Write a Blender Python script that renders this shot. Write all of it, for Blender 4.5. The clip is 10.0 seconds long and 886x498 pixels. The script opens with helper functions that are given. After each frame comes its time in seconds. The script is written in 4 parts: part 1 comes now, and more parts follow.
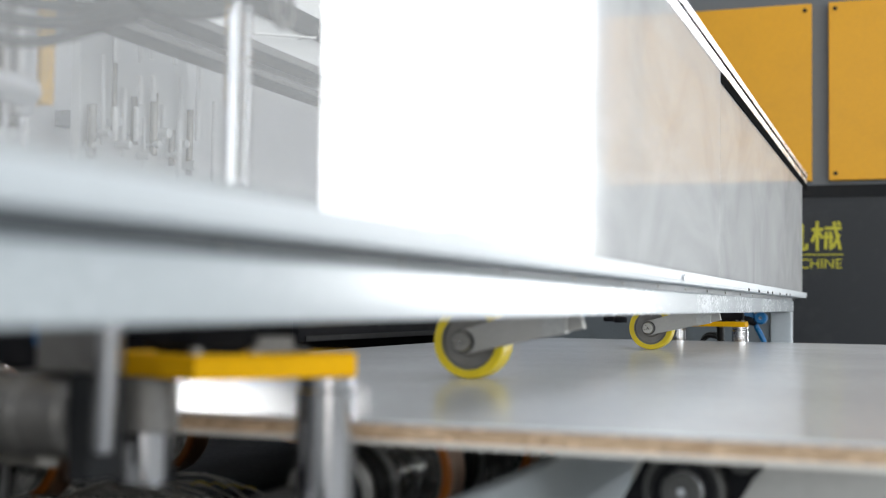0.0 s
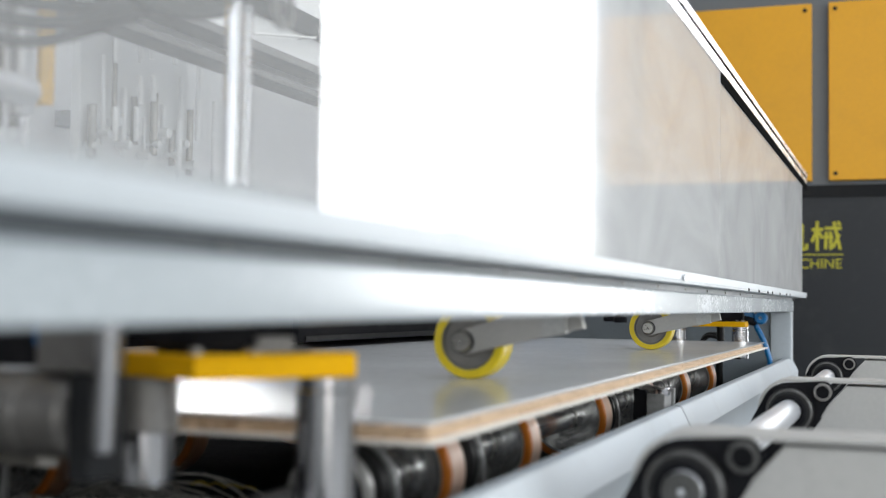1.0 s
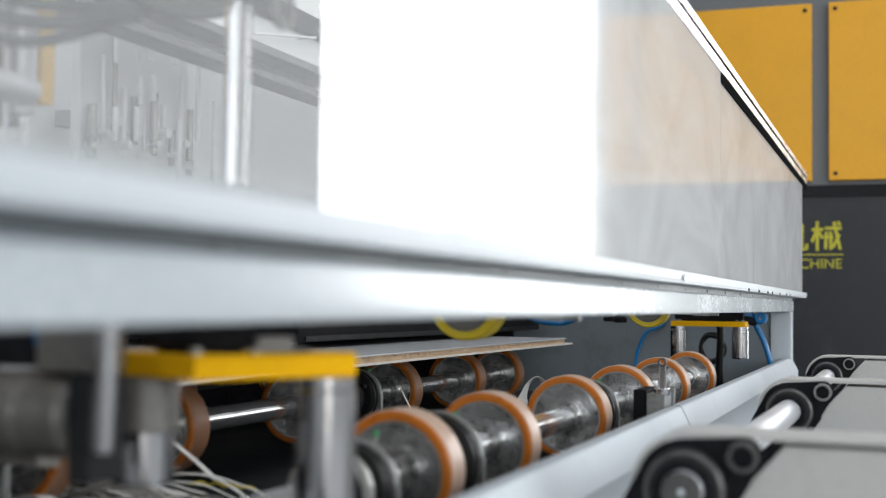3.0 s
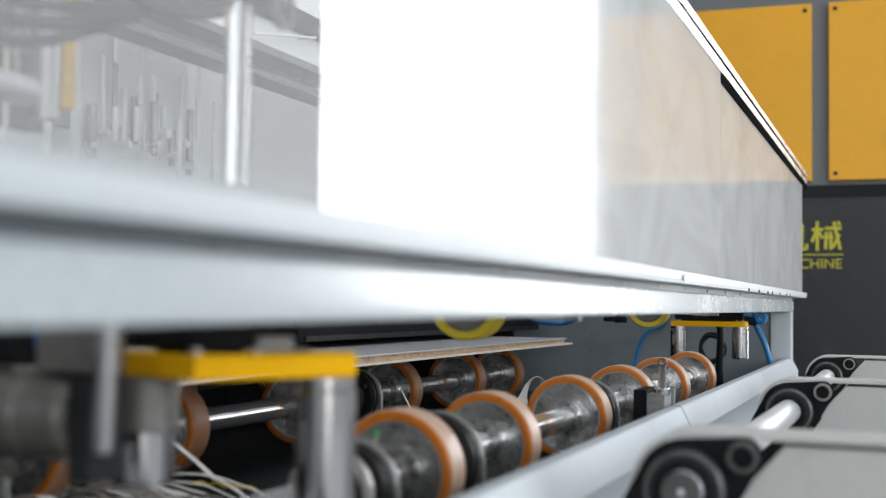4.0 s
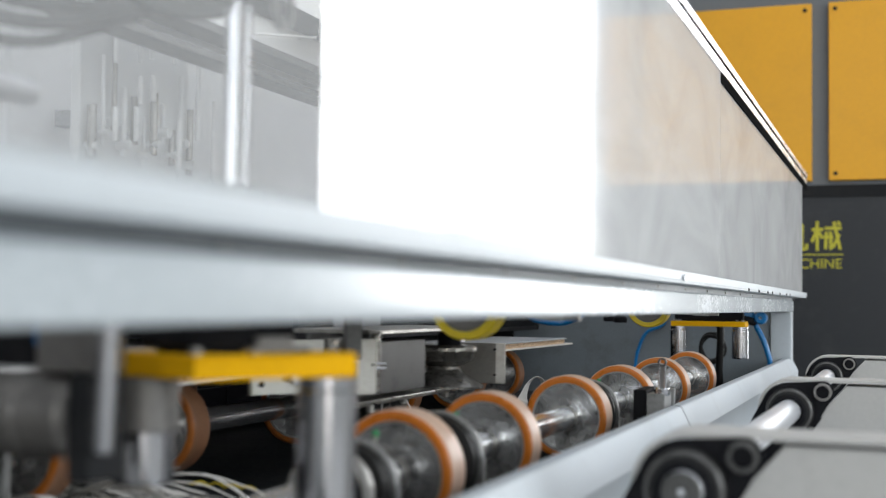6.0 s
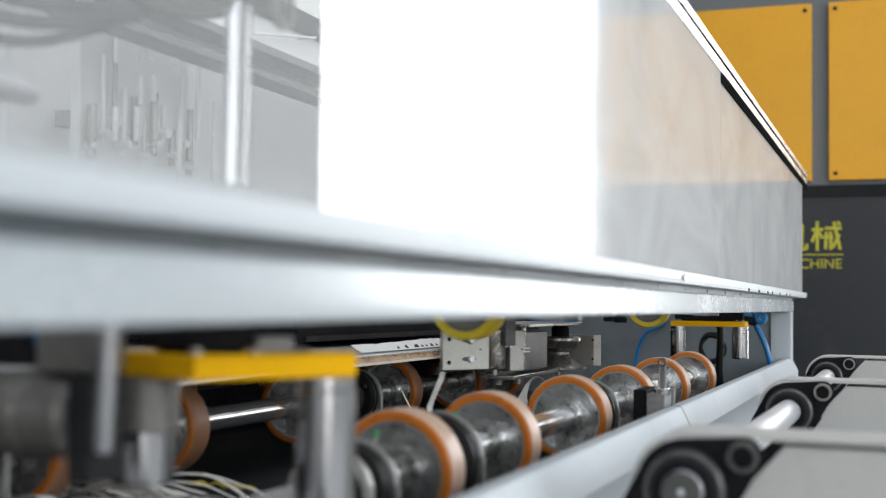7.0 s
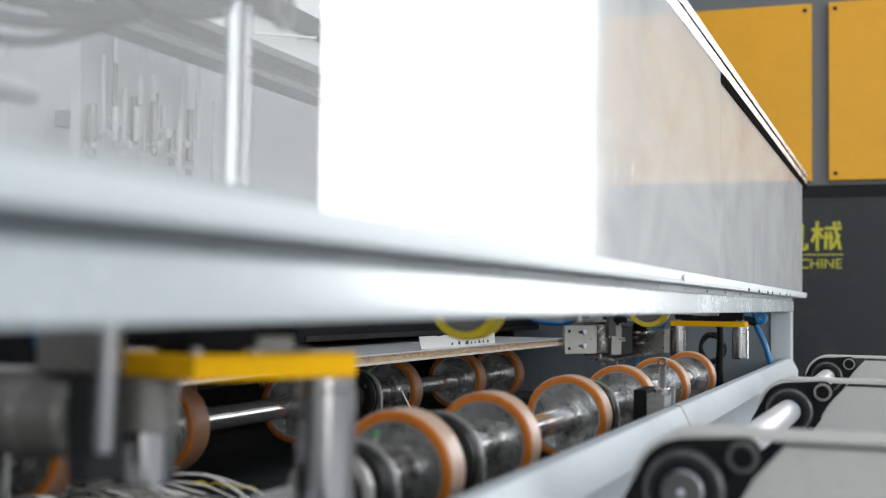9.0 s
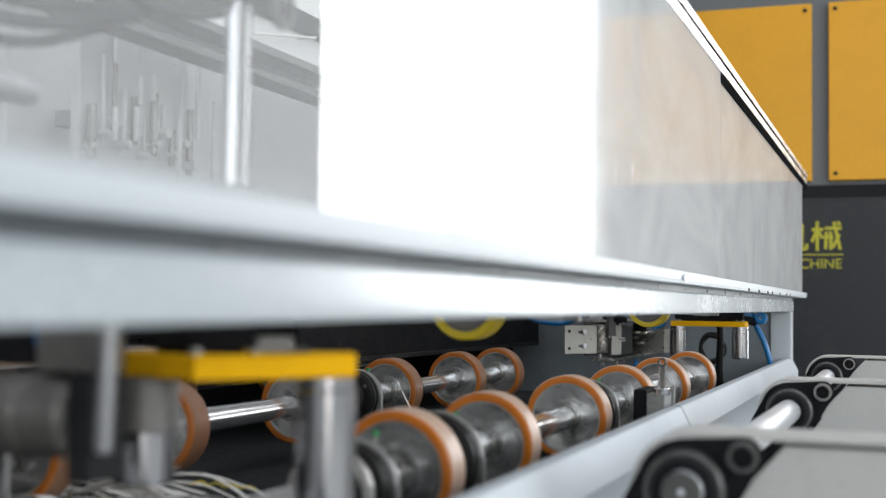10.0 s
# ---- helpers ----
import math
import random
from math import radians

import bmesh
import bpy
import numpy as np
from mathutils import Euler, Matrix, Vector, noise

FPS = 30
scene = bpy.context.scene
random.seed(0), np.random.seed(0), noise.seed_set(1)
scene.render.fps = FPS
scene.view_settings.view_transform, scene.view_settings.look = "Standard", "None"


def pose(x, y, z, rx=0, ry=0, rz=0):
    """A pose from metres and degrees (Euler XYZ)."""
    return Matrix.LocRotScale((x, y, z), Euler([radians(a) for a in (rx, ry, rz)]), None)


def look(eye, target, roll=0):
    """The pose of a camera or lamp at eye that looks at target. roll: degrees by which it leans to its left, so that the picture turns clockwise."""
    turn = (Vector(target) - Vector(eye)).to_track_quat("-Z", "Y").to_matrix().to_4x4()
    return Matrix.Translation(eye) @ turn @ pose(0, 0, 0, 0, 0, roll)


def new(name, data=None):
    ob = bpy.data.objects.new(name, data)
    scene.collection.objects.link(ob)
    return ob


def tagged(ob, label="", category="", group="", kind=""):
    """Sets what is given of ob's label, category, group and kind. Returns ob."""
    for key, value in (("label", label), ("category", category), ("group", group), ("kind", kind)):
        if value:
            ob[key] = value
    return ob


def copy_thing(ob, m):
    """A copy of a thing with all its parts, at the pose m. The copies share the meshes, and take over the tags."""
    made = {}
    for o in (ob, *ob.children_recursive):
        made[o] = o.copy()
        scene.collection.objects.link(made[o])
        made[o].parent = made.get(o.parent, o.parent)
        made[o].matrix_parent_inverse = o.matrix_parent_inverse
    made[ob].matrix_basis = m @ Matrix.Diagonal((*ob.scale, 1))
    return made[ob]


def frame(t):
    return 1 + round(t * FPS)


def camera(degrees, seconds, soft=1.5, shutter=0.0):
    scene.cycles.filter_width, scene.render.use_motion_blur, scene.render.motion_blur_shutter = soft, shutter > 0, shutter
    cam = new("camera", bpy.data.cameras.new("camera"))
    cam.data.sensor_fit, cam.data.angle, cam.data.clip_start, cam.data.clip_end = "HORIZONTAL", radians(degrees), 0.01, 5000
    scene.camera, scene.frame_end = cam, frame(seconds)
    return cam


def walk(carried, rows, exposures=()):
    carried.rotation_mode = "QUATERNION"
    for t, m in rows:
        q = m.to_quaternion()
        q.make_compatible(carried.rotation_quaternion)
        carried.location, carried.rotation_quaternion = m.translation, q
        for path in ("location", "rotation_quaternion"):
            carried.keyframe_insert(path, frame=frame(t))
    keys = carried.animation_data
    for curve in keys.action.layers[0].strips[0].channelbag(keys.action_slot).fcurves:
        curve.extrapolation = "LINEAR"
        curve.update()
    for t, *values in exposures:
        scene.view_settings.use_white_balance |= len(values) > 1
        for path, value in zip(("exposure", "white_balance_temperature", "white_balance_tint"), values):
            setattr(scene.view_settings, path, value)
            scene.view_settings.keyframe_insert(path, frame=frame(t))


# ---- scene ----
# camera: stands still, 50 mm lens on a full-frame body, focused on the far feed wheels
P = 0.95            # pass line: underside of the panel, top of wheels and belts
EYE = (0.0, 0.0, P + 0.1247)
YAW, PITCH = radians(20.416), radians(2.56)
AIM = (EYE[0] - math.sin(YAW) * math.cos(PITCH), EYE[1] + math.cos(YAW) * math.cos(PITCH), EYE[2] + math.sin(PITCH))
cam = camera(39.6, 10.0, soft=1.05, shutter=0.5)
cam.data.dof.use_dof = True
cam.data.dof.focus_distance = 2.95
cam.data.dof.aperture_fstop = 3.5
walk(cam, [(0.0, look(EYE, AIM, 0.672)), (10.0, look(EYE, AIM, 0.672))], exposures=[(0.0, 0.0), (10.0, 0.0)])

# ---- light: daylight through the mirrored door and assumed, unseen openings ----
world = bpy.data.worlds.new("sky")
scene.world = world
world.use_nodes = True
wn = world.node_tree
sky = wn.nodes.new("ShaderNodeTexSky")
sky.sky_type, sky.sun_disc = "NISHITA", False
sky.sun_elevation, sky.sun_rotation = radians(40), radians(150)
wn.nodes["Background"].inputs["Strength"].default_value = 0.12
wn.links.new(sky.outputs["Color"], wn.nodes["Background"].inputs["Color"])


def daylight(name, place, target, w, h, watts, colour=(1.0, 0.985, 0.96)):
    data = bpy.data.lights.new(name, "AREA")
    data.shape, data.size, data.size_y, data.energy, data.color = "RECTANGLE", w, h, watts, colour
    ob = new(name, data)
    ob.matrix_world = look(place, target)
    return ob


daylight("door_daylight", (3.577, 11.63, 3.21), (3.577, 0, 3.21), 2.92, 6.3, 480, (0.97, 0.985, 1.0))
daylight("east_daylight", (8.9, -1.0, 3.2), (0, -1.0, 3.0), 9.0, 3.6, 625, (0.93, 0.975, 1.0))
# added fill from behind the camera, for faces turned towards it
daylight("south_fill", (0.25, -8.9, 3.2), (0.25, 0, 3.0), 6.5, 3.6, 200, (0.94, 0.975, 1.0))
daylight("gate_daylight", (6.7, -8.95, 2.25), (6.7, 0, 2.25), 4.2, 4.3, 190, (0.96, 0.985, 1.0))
# added lamp in an unseen opening, mirrored as the panel's white patch
daylight("west_reflection_fill", (-4.6, 7.75, 2.95), (-4.6, 0, 2.95), 2.4, 3.0, 250, (1.0, 1.0, 1.0))
# added overhead fill; the rooflight is unseen
daylight("roof_fill", (1.5, 2.0, 6.9), (1.5, 2.0, 0), 3.0, 12.0, 200, (0.95, 0.98, 1.0))


# ---- materials ----
def material(name, base, rough=0.5, metal=0.0, var=0.12, scale=6.0, fine=90.0, bump=0.0, dirt=None, dirt_amount=0.0,
             stretch=(1, 1, 1), spec=0.5):
    """A surface with large stains and fine grain in colour, gloss and relief."""
    m = bpy.data.materials.new(name)
    m.use_nodes = True
    nt = m.node_tree
    b = nt.nodes["Principled BSDF"]
    co = nt.nodes.new("ShaderNodeTexCoord")
    mp = nt.nodes.new("ShaderNodeMapping")
    mp.inputs["Scale"].default_value = stretch
    nt.links.new(co.outputs["Object"], mp.inputs["Vector"])
    big, small = nt.nodes.new("ShaderNodeTexNoise"), nt.nodes.new("ShaderNodeTexNoise")
    big.inputs["Scale"].default_value, big.inputs["Detail"].default_value = scale, 5
    small.inputs["Scale"].default_value, small.inputs["Detail"].default_value = fine, 3
    for n in (big, small):
        nt.links.new(mp.outputs["Vector"], n.inputs["Vector"])
    add = nt.nodes.new("ShaderNodeMath")
    add.operation = "ADD"
    nt.links.new(big.outputs["Fac"], add.inputs[0])
    nt.links.new(small.outputs["Fac"], add.inputs[1])
    rng = nt.nodes.new("ShaderNodeMapRange")
    rng.inputs["From Min"].default_value, rng.inputs["From Max"].default_value = 0.6, 1.4
    nt.links.new(add.outputs[0], rng.inputs["Value"])
    mix = nt.nodes.new("ShaderNodeMix")
    mix.data_type = "RGBA"
    lo = tuple(c * (1 - var) for c in base)
    hi = tuple(min(1.0, c * (1 + var)) for c in base)
    mix.inputs["A"].default_value, mix.inputs["B"].default_value = (*lo, 1), (*hi, 1)
    nt.links.new(rng.outputs["Result"], mix.inputs["Factor"])
    colour = mix.outputs["Result"]
    if dirt:
        d = nt.nodes.new("ShaderNodeTexNoise")
        d.inputs["Scale"].default_value, d.inputs["Detail"].default_value, d.inputs["Roughness"].default_value = scale * 2.3, 8, 0.7
        nt.links.new(mp.outputs["Vector"], d.inputs["Vector"])
        dr = nt.nodes.new("ShaderNodeMapRange")
        dr.inputs["From Min"].default_value, dr.inputs["From Max"].default_value = 0.52, 0.75
        dr.inputs["To Max"].default_value = dirt_amount
        nt.links.new(d.outputs["Fac"], dr.inputs["Value"])
        m2 = nt.nodes.new("ShaderNodeMix")
        m2.data_type = "RGBA"
        m2.inputs["B"].default_value = (*dirt, 1)
        nt.links.new(colour, m2.inputs["A"])
        nt.links.new(dr.outputs["Result"], m2.inputs["Factor"])
        colour = m2.outputs["Result"]
    nt.links.new(colour, b.inputs["Base Color"])
    rr = nt.nodes.new("ShaderNodeMapRange")
    rr.inputs["From Min"].default_value, rr.inputs["From Max"].default_value = 0.6, 1.4
    rr.inputs["To Min"].default_value, rr.inputs["To Max"].default_value = max(0.02, rough * 0.8), min(1, rough * 1.2)
    nt.links.new(add.outputs[0], rr.inputs["Value"])
    nt.links.new(rr.outputs["Result"], b.inputs["Roughness"])
    b.inputs["Metallic"].default_value = metal
    b.inputs["Specular IOR Level"].default_value = spec
    if bump:
        bp = nt.nodes.new("ShaderNodeBump")
        bp.inputs["Strength"].default_value, bp.inputs["Distance"].default_value = bump, 0.002
        nt.links.new(small.outputs["Fac"], bp.inputs["Height"])
        nt.links.new(bp.outputs["Normal"], b.inputs["Normal"])
    return m


WHITE_PAINT = material("white powder coat", (0.50, 0.535, 0.56), 0.42, 0, 0.04, 3, 160, 0.02, (0.44, 0.45, 0.46), 0.2)
BEAM_PAINT = material("glossy white beam paint", (0.50, 0.54, 0.565), 0.26, 0, 0.04, 3, 160, 0.03, (0.42, 0.44, 0.45), 0.15, spec=0.9)
RAIL_PAINT = material("matt white rail paint", (0.46, 0.50, 0.53), 0.5, 0, 0.05, 4, 160, 0.08, (0.34, 0.34, 0.34), 0.3, spec=0.22)
GREY_PAINT = material("blue grey powder coat", (0.165, 0.19, 0.21), 0.42, 0, 0.12, 5, 150, 0.06, (0.09, 0.09, 0.09), 0.5)
BELT_PLATE = material("warm grey conveyor paint", (0.43, 0.42, 0.40), 0.45, 0, 0.06, 4, 140, 0.08, (0.2, 0.18, 0.16), 0.35)
BELT = material("grey conveyor belt", (0.46, 0.45, 0.43), 0.6, 0, 0.06, 8, 300, 0.2, (0.3, 0.28, 0.26), 0.3)
ALU = material("anodised aluminium", (0.78, 0.79, 0.82), 0.28, 0.9, 0.05, 5, 120, 0.03)
STEEL = material("bare machined steel", (0.30, 0.29, 0.27), 0.30, 0.9, 0.22, 14, 120, 0.08, (0.08, 0.065, 0.05), 0.7)
PLATE_STEEL = material("brushed steel plate", (0.38, 0.365, 0.335), 0.42, 0.65, 0.14, 9, 140, 0.1, (0.26, 0.23, 0.19), 0.5)
CHROME = material("polished shaft steel", (0.68, 0.68, 0.70), 0.12, 1, 0.06, 9, 80, 0.02)
SHAFT = material("worn ground shaft", (0.56, 0.56, 0.57), 0.17, 0.9, 0.10, 11, 110, 0.01, (0.3, 0.29, 0.28), 0.4)
CYLINDER = material("ground steel cylinder", (0.50, 0.50, 0.52), 0.16, 1, 0.14, 9, 90, 0.03, (0.2, 0.2, 0.21), 0.4, stretch=(1, 1, 0.1))
SEAL = material("matt black seal", (0.012, 0.012, 0.012), 0.9, 0, 0.15, 8, 120, spec=0.0)
BRIGHT = material("bright drawn shaft", (0.66, 0.67, 0.70), 0.42, 0.55, 0.05, 6, 90, 0.03, (0.4, 0.4, 0.4), 0.3)
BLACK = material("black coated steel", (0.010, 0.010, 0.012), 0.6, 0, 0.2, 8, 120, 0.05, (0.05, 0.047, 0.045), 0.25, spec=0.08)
RUBBER = material("black rubber", (0.010, 0.010, 0.010), 0.5, 0, 0.25, 10, 150, 0.1, (0.05, 0.047, 0.045), 0.3, spec=0.25)
DARK = material("dark machine grey", (0.020, 0.021, 0.023), 0.75, 0, 0.2, 4, 90, 0.05, (0.05, 0.045, 0.04), 0.3, spec=0.1)
TYRE = material("amber polyurethane", (0.56, 0.155, 0.010), 0.30, 0, 0.16, 9, 120, 0.05, (0.24, 0.085, 0.025), 0.55)
DARK_TYRE = material("darker amber polyurethane", (0.36, 0.105, 0.012), 0.32, 0, 0.18, 9, 120, 0.05, (0.16, 0.06, 0.02), 0.6)
TREAD = material("worn dusty tread", (0.66, 0.46, 0.35), 0.42, 0, 0.12, 10, 160, 0.1, (0.48, 0.29, 0.19), 0.5, stretch=(1, 6, 1))
BROWN_TREAD = material("brown tread", (0.24, 0.115, 0.06), 0.45, 0, 0.15, 10, 160, 0.1, (0.16, 0.09, 0.05), 0.5)
SOOTY = material("oily dark steel", (0.085, 0.083, 0.08), 0.42, 0.4, 0.25, 12, 140, 0.1, (0.02, 0.02, 0.02), 0.8)
YELLOW_TYRE = material("yellow polyurethane", (0.74, 0.56, 0.012), 0.38, 0, 0.08, 8, 120, 0.04, (0.45, 0.33, 0.03), 0.3)
YELLOW_PAINT = material("yellow paint", (0.86, 0.45, 0.006), 0.6, 0, 0.06, 5, 120, 0.04, (0.5, 0.28, 0.03), 0.2, spec=0.06)
PANEL_YELLOW = material("amber yellow panel paint", (0.74, 0.36, 0.012), 0.5, 0, 0.05, 2, 60, 0.03, (0.5, 0.25, 0.02), 0.2)
DARK_PAINT = material("charcoal cabinet paint", (0.012, 0.0145, 0.019), 0.5, 0, 0.12, 2, 60, 0.03, (0.06, 0.06, 0.062), 0.3)
FRAME_PAINT = material("mid grey cabinet frame", (0.13, 0.145, 0.16), 0.5, 0, 0.08, 3, 60, 0.03)
LETTER = material("yellow green lettering", (0.50, 0.46, 0.03), 0.5, 0, 0.12, 20, 90)
GREY_HUB = material("grey wheel hub", (0.20, 0.19, 0.18), 0.5, 0.3, 0.15, 12, 120, 0.05)
ARM = material("cast grey arm", (0.40, 0.39, 0.37), 0.45, 0.5, 0.08, 9, 130, 0.06)
CARRIAGE_YELLOW = material("yellow carriage paint", (0.90, 0.50, 0.004), 0.5, 0, 0.06, 5, 120, 0.04, (0.6, 0.35, 0.03), 0.25)
BLUE = material("blue air hose", (0.005, 0.16, 0.42), 0.3, 0, 0.12, 10, 90)
GREEN = material("green inspection paint", (0.02, 0.25, 0.08), 0.5, 0, 0.1, 30, 90)
LAMINATE = material("white melamine sheet", (0.70, 0.71, 0.72), 0.17, 0, 0.03, 2, 120, 0.02, (0.5, 0.5, 0.5), 0.15)
SHEET_EDGE = material("white card edge", (0.78, 0.74, 0.68), 0.7, 0, 0.05, 30, 200)
PAPER = material("white printed paper", (0.82, 0.81, 0.79), 0.7, 0, 0.03, 6, 160)
INK = material("black print", (0.02, 0.02, 0.02), 0.6, 0, 0.1, 30, 90)
SCRAP = material("grey white offcuts", (0.70, 0.68, 0.64), 0.7, 0, 0.15, 12, 120, 0.1, (0.25, 0.23, 0.2), 0.4)
CONCRETE = material("hall concrete", (0.27, 0.27, 0.26), 0.6, 0, 0.12, 1.5, 40, 0.1, (0.15, 0.14, 0.13), 0.4)
HALL = material("hall wall paint", (0.42, 0.42, 0.41), 0.8, 0, 0.06, 0.8, 20, 0.05, (0.3, 0.3, 0.29), 0.3)
STREAK_WHITE = material("white of reflected streaks", (0.9, 0.9, 0.9), 0.3, 0, 0.03, 9, 90)
CAST_GREY = material("dull guide rail grey", (0.09, 0.09, 0.092), 0.5, 0.2, 0.15, 9, 120, 0.05)
RACK = material("grey rack paint", (0.30, 0.31, 0.33), 0.5, 0, 0.1, 8, 60, 0.03)
INNER = material("inner cover grey", (0.80, 0.805, 0.81), 0.5, 0, 0.06, 3, 60, 0.03)


def chipboard():
    m = material("chipboard core", (0.60, 0.42, 0.27), 0.8, 0, 0.15, 40, 500, 0.3)
    nt = m.node_tree
    b = nt.nodes["Principled BSDF"]
    co = nt.nodes.new("ShaderNodeTexCoord")
    v = nt.nodes.new("ShaderNodeTexVoronoi")
    v.inputs["Scale"].default_value = 480
    nt.links.new(co.outputs["Object"], v.inputs["Vector"])
    ramp = nt.nodes.new("ShaderNodeValToRGB")
    e = ramp.color_ramp.elements
    e[0].color, e[1].color = (0.24, 0.13, 0.065, 1), (0.86, 0.64, 0.43, 1)
    e[0].position, e[1].position = 0.12, 0.75
    sep = nt.nodes.new("ShaderNodeSeparateColor")
    nt.links.new(v.outputs["Color"], sep.inputs["Color"])
    nt.links.new(sep.outputs["Red"], ramp.inputs["Fac"])
    nt.links.new(ramp.outputs["Color"], b.inputs["Base Color"])
    return m


CHIP = chipboard()


def greasy_metal(name, bright, grease, lo, hi, rough, size):
    """Turned metal with wiped black grease: bright bare patches and dark glossy smears."""
    m = material(name, bright, rough, 0.95, 0.12, 9, 170, 0.03)
    nt = m.node_tree
    b = nt.nodes["Principled BSDF"]
    co = nt.nodes.new("ShaderNodeTexCoord")
    n = nt.nodes.new("ShaderNodeTexNoise")
    n.inputs["Scale"].default_value, n.inputs["Detail"].default_value = size, 6
    n.inputs["Roughness"].default_value, n.inputs["Distortion"].default_value = 0.62, 1.6
    nt.links.new(co.outputs["Object"], n.inputs["Vector"])
    mask = nt.nodes.new("ShaderNodeMapRange")
    mask.inputs["From Min"].default_value, mask.inputs["From Max"].default_value = lo, hi
    nt.links.new(n.outputs["Fac"], mask.inputs["Value"])
    mix = nt.nodes.new("ShaderNodeMix")
    mix.data_type = "RGBA"
    mix.inputs["B"].default_value = (*grease, 1)
    nt.links.new(b.inputs["Base Color"].links[0].from_socket, mix.inputs["A"])
    nt.links.new(mask.outputs["Result"], mix.inputs["Factor"])
    nt.links.new(mix.outputs["Result"], b.inputs["Base Color"])
    bare = nt.nodes.new("ShaderNodeMapRange")
    bare.inputs["To Min"].default_value, bare.inputs["To Max"].default_value = 0.95, 0.35
    nt.links.new(mask.outputs["Result"], bare.inputs["Value"])
    nt.links.new(bare.outputs["Result"], b.inputs["Metallic"])
    return m


HUB = greasy_metal("turned wheel hub", (0.72, 0.72, 0.715), (0.045, 0.043, 0.041), 0.44, 0.66, 0.20, 11)
GREASY_BOSS = greasy_metal("greasy bearing boss", (0.62, 0.62, 0.61), (0.012, 0.012, 0.012), 0.43, 0.55, 0.20, 26)
RIM = material("bare aluminium rim", (0.40, 0.40, 0.39), 0.4, 0.6, 0.15, 12, 120, 0.05, (0.2, 0.19, 0.18), 0.4)
CAST = material("grey cast bearing plate", (0.26, 0.26, 0.255), 0.42, 0.4, 0.18, 14, 130, 0.1, (0.05, 0.05, 0.05), 0.6)
CAST_DARK = material("dark cast motor grey", (0.15, 0.142, 0.133), 0.35, 0.3, 0.2, 14, 130, 0.1, (0.03, 0.03, 0.03), 0.6)
PALE_PLATE = material("pale zinc plate", (0.44, 0.43, 0.39), 0.40, 0.6, 0.08, 9, 140, 0.06, (0.22, 0.20, 0.17), 0.55)
DARK_STEEL = greasy_metal("dark turned pulley steel", (0.34, 0.325, 0.30), (0.03, 0.028, 0.026), 0.40, 0.66, 0.22, 16)


def acrylic(name, lo, hi, rough, ripple, size, gloss):
    """Clear sheet, dusty and wiped: part of the light goes through, part is scattered, and it mirrors at a slant."""
    m = bpy.data.materials.new(name)
    m.use_nodes = True
    nt = m.node_tree
    nt.nodes.remove(nt.nodes["Principled BSDF"])
    out = nt.nodes["Material Output"]
    co = nt.nodes.new("ShaderNodeTexCoord")
    mp = nt.nodes.new("ShaderNodeMapping")
    mp.inputs["Scale"].default_value = (1, 0.5, 1.0)
    nt.links.new(co.outputs["Object"], mp.inputs["Vector"])
    n = nt.nodes.new("ShaderNodeTexNoise")
    n.inputs["Scale"].default_value, n.inputs["Detail"].default_value = 4, 8
    n.inputs["Distortion"].default_value = 1.2
    nt.links.new(mp.outputs["Vector"], n.inputs["Vector"])
    haze = nt.nodes.new("ShaderNodeMapRange")
    haze.inputs["From Min"].default_value, haze.inputs["From Max"].default_value = 0.3, 0.75
    haze.inputs["To Min"].default_value, haze.inputs["To Max"].default_value = lo, hi
    nt.links.new(n.outputs["Fac"], haze.inputs["Value"])
    clear = nt.nodes.new("ShaderNodeBsdfTransparent")
    dust = nt.nodes.new("ShaderNodeBsdfDiffuse")
    dust.inputs["Color"].default_value = (0.78, 0.78, 0.78, 1)
    a = nt.nodes.new("ShaderNodeMixShader")
    nt.links.new(haze.outputs["Result"], a.inputs["Fac"])
    nt.links.new(clear.outputs[0], a.inputs[1])
    nt.links.new(dust.outputs[0], a.inputs[2])
    lw = nt.nodes.new("ShaderNodeLayerWeight")
    lw.inputs["Blend"].default_value = 0.5
    power = nt.nodes.new("ShaderNodeMath")
    power.operation = "POWER"
    power.inputs[1].default_value = 5.0
    nt.links.new(lw.outputs["Facing"], power.inputs[0])
    fr = nt.nodes.new("ShaderNodeMapRange")
    fr.inputs["To Min"].default_value, fr.inputs["To Max"].default_value = 0.04, gloss
    nt.links.new(power.outputs[0], fr.inputs["Value"])
    gl = nt.nodes.new("ShaderNodeBsdfGlossy")
    gl.inputs["Roughness"].default_value = rough
    wave = nt.nodes.new("ShaderNodeTexNoise")
    wave.inputs["Scale"].default_value = size
    nt.links.new(co.outputs["Object"], wave.inputs["Vector"])
    bp = nt.nodes.new("ShaderNodeBump")
    bp.inputs["Strength"].default_value, bp.inputs["Distance"].default_value = ripple, 0.0012
    nt.links.new(wave.outputs["Fac"], bp.inputs["Height"])
    nt.links.new(bp.outputs["Normal"], gl.inputs["Normal"])
    b = nt.nodes.new("ShaderNodeMixShader")
    nt.links.new(fr.outputs[0], b.inputs["Fac"])
    nt.links.new(a.outputs[0], b.inputs[1])
    nt.links.new(gl.outputs[0], b.inputs[2])
    nt.links.new(b.outputs[0], out.inputs["Surface"])
    return m


ACRYLIC = acrylic("clear acrylic", 0.16, 0.24, 0.02, 0.05, 1.7, 1.0)
HAZY = acrylic("hazy wiped acrylic", 0.50, 0.80, 0.055, 0.16, 6.0, 0.6)


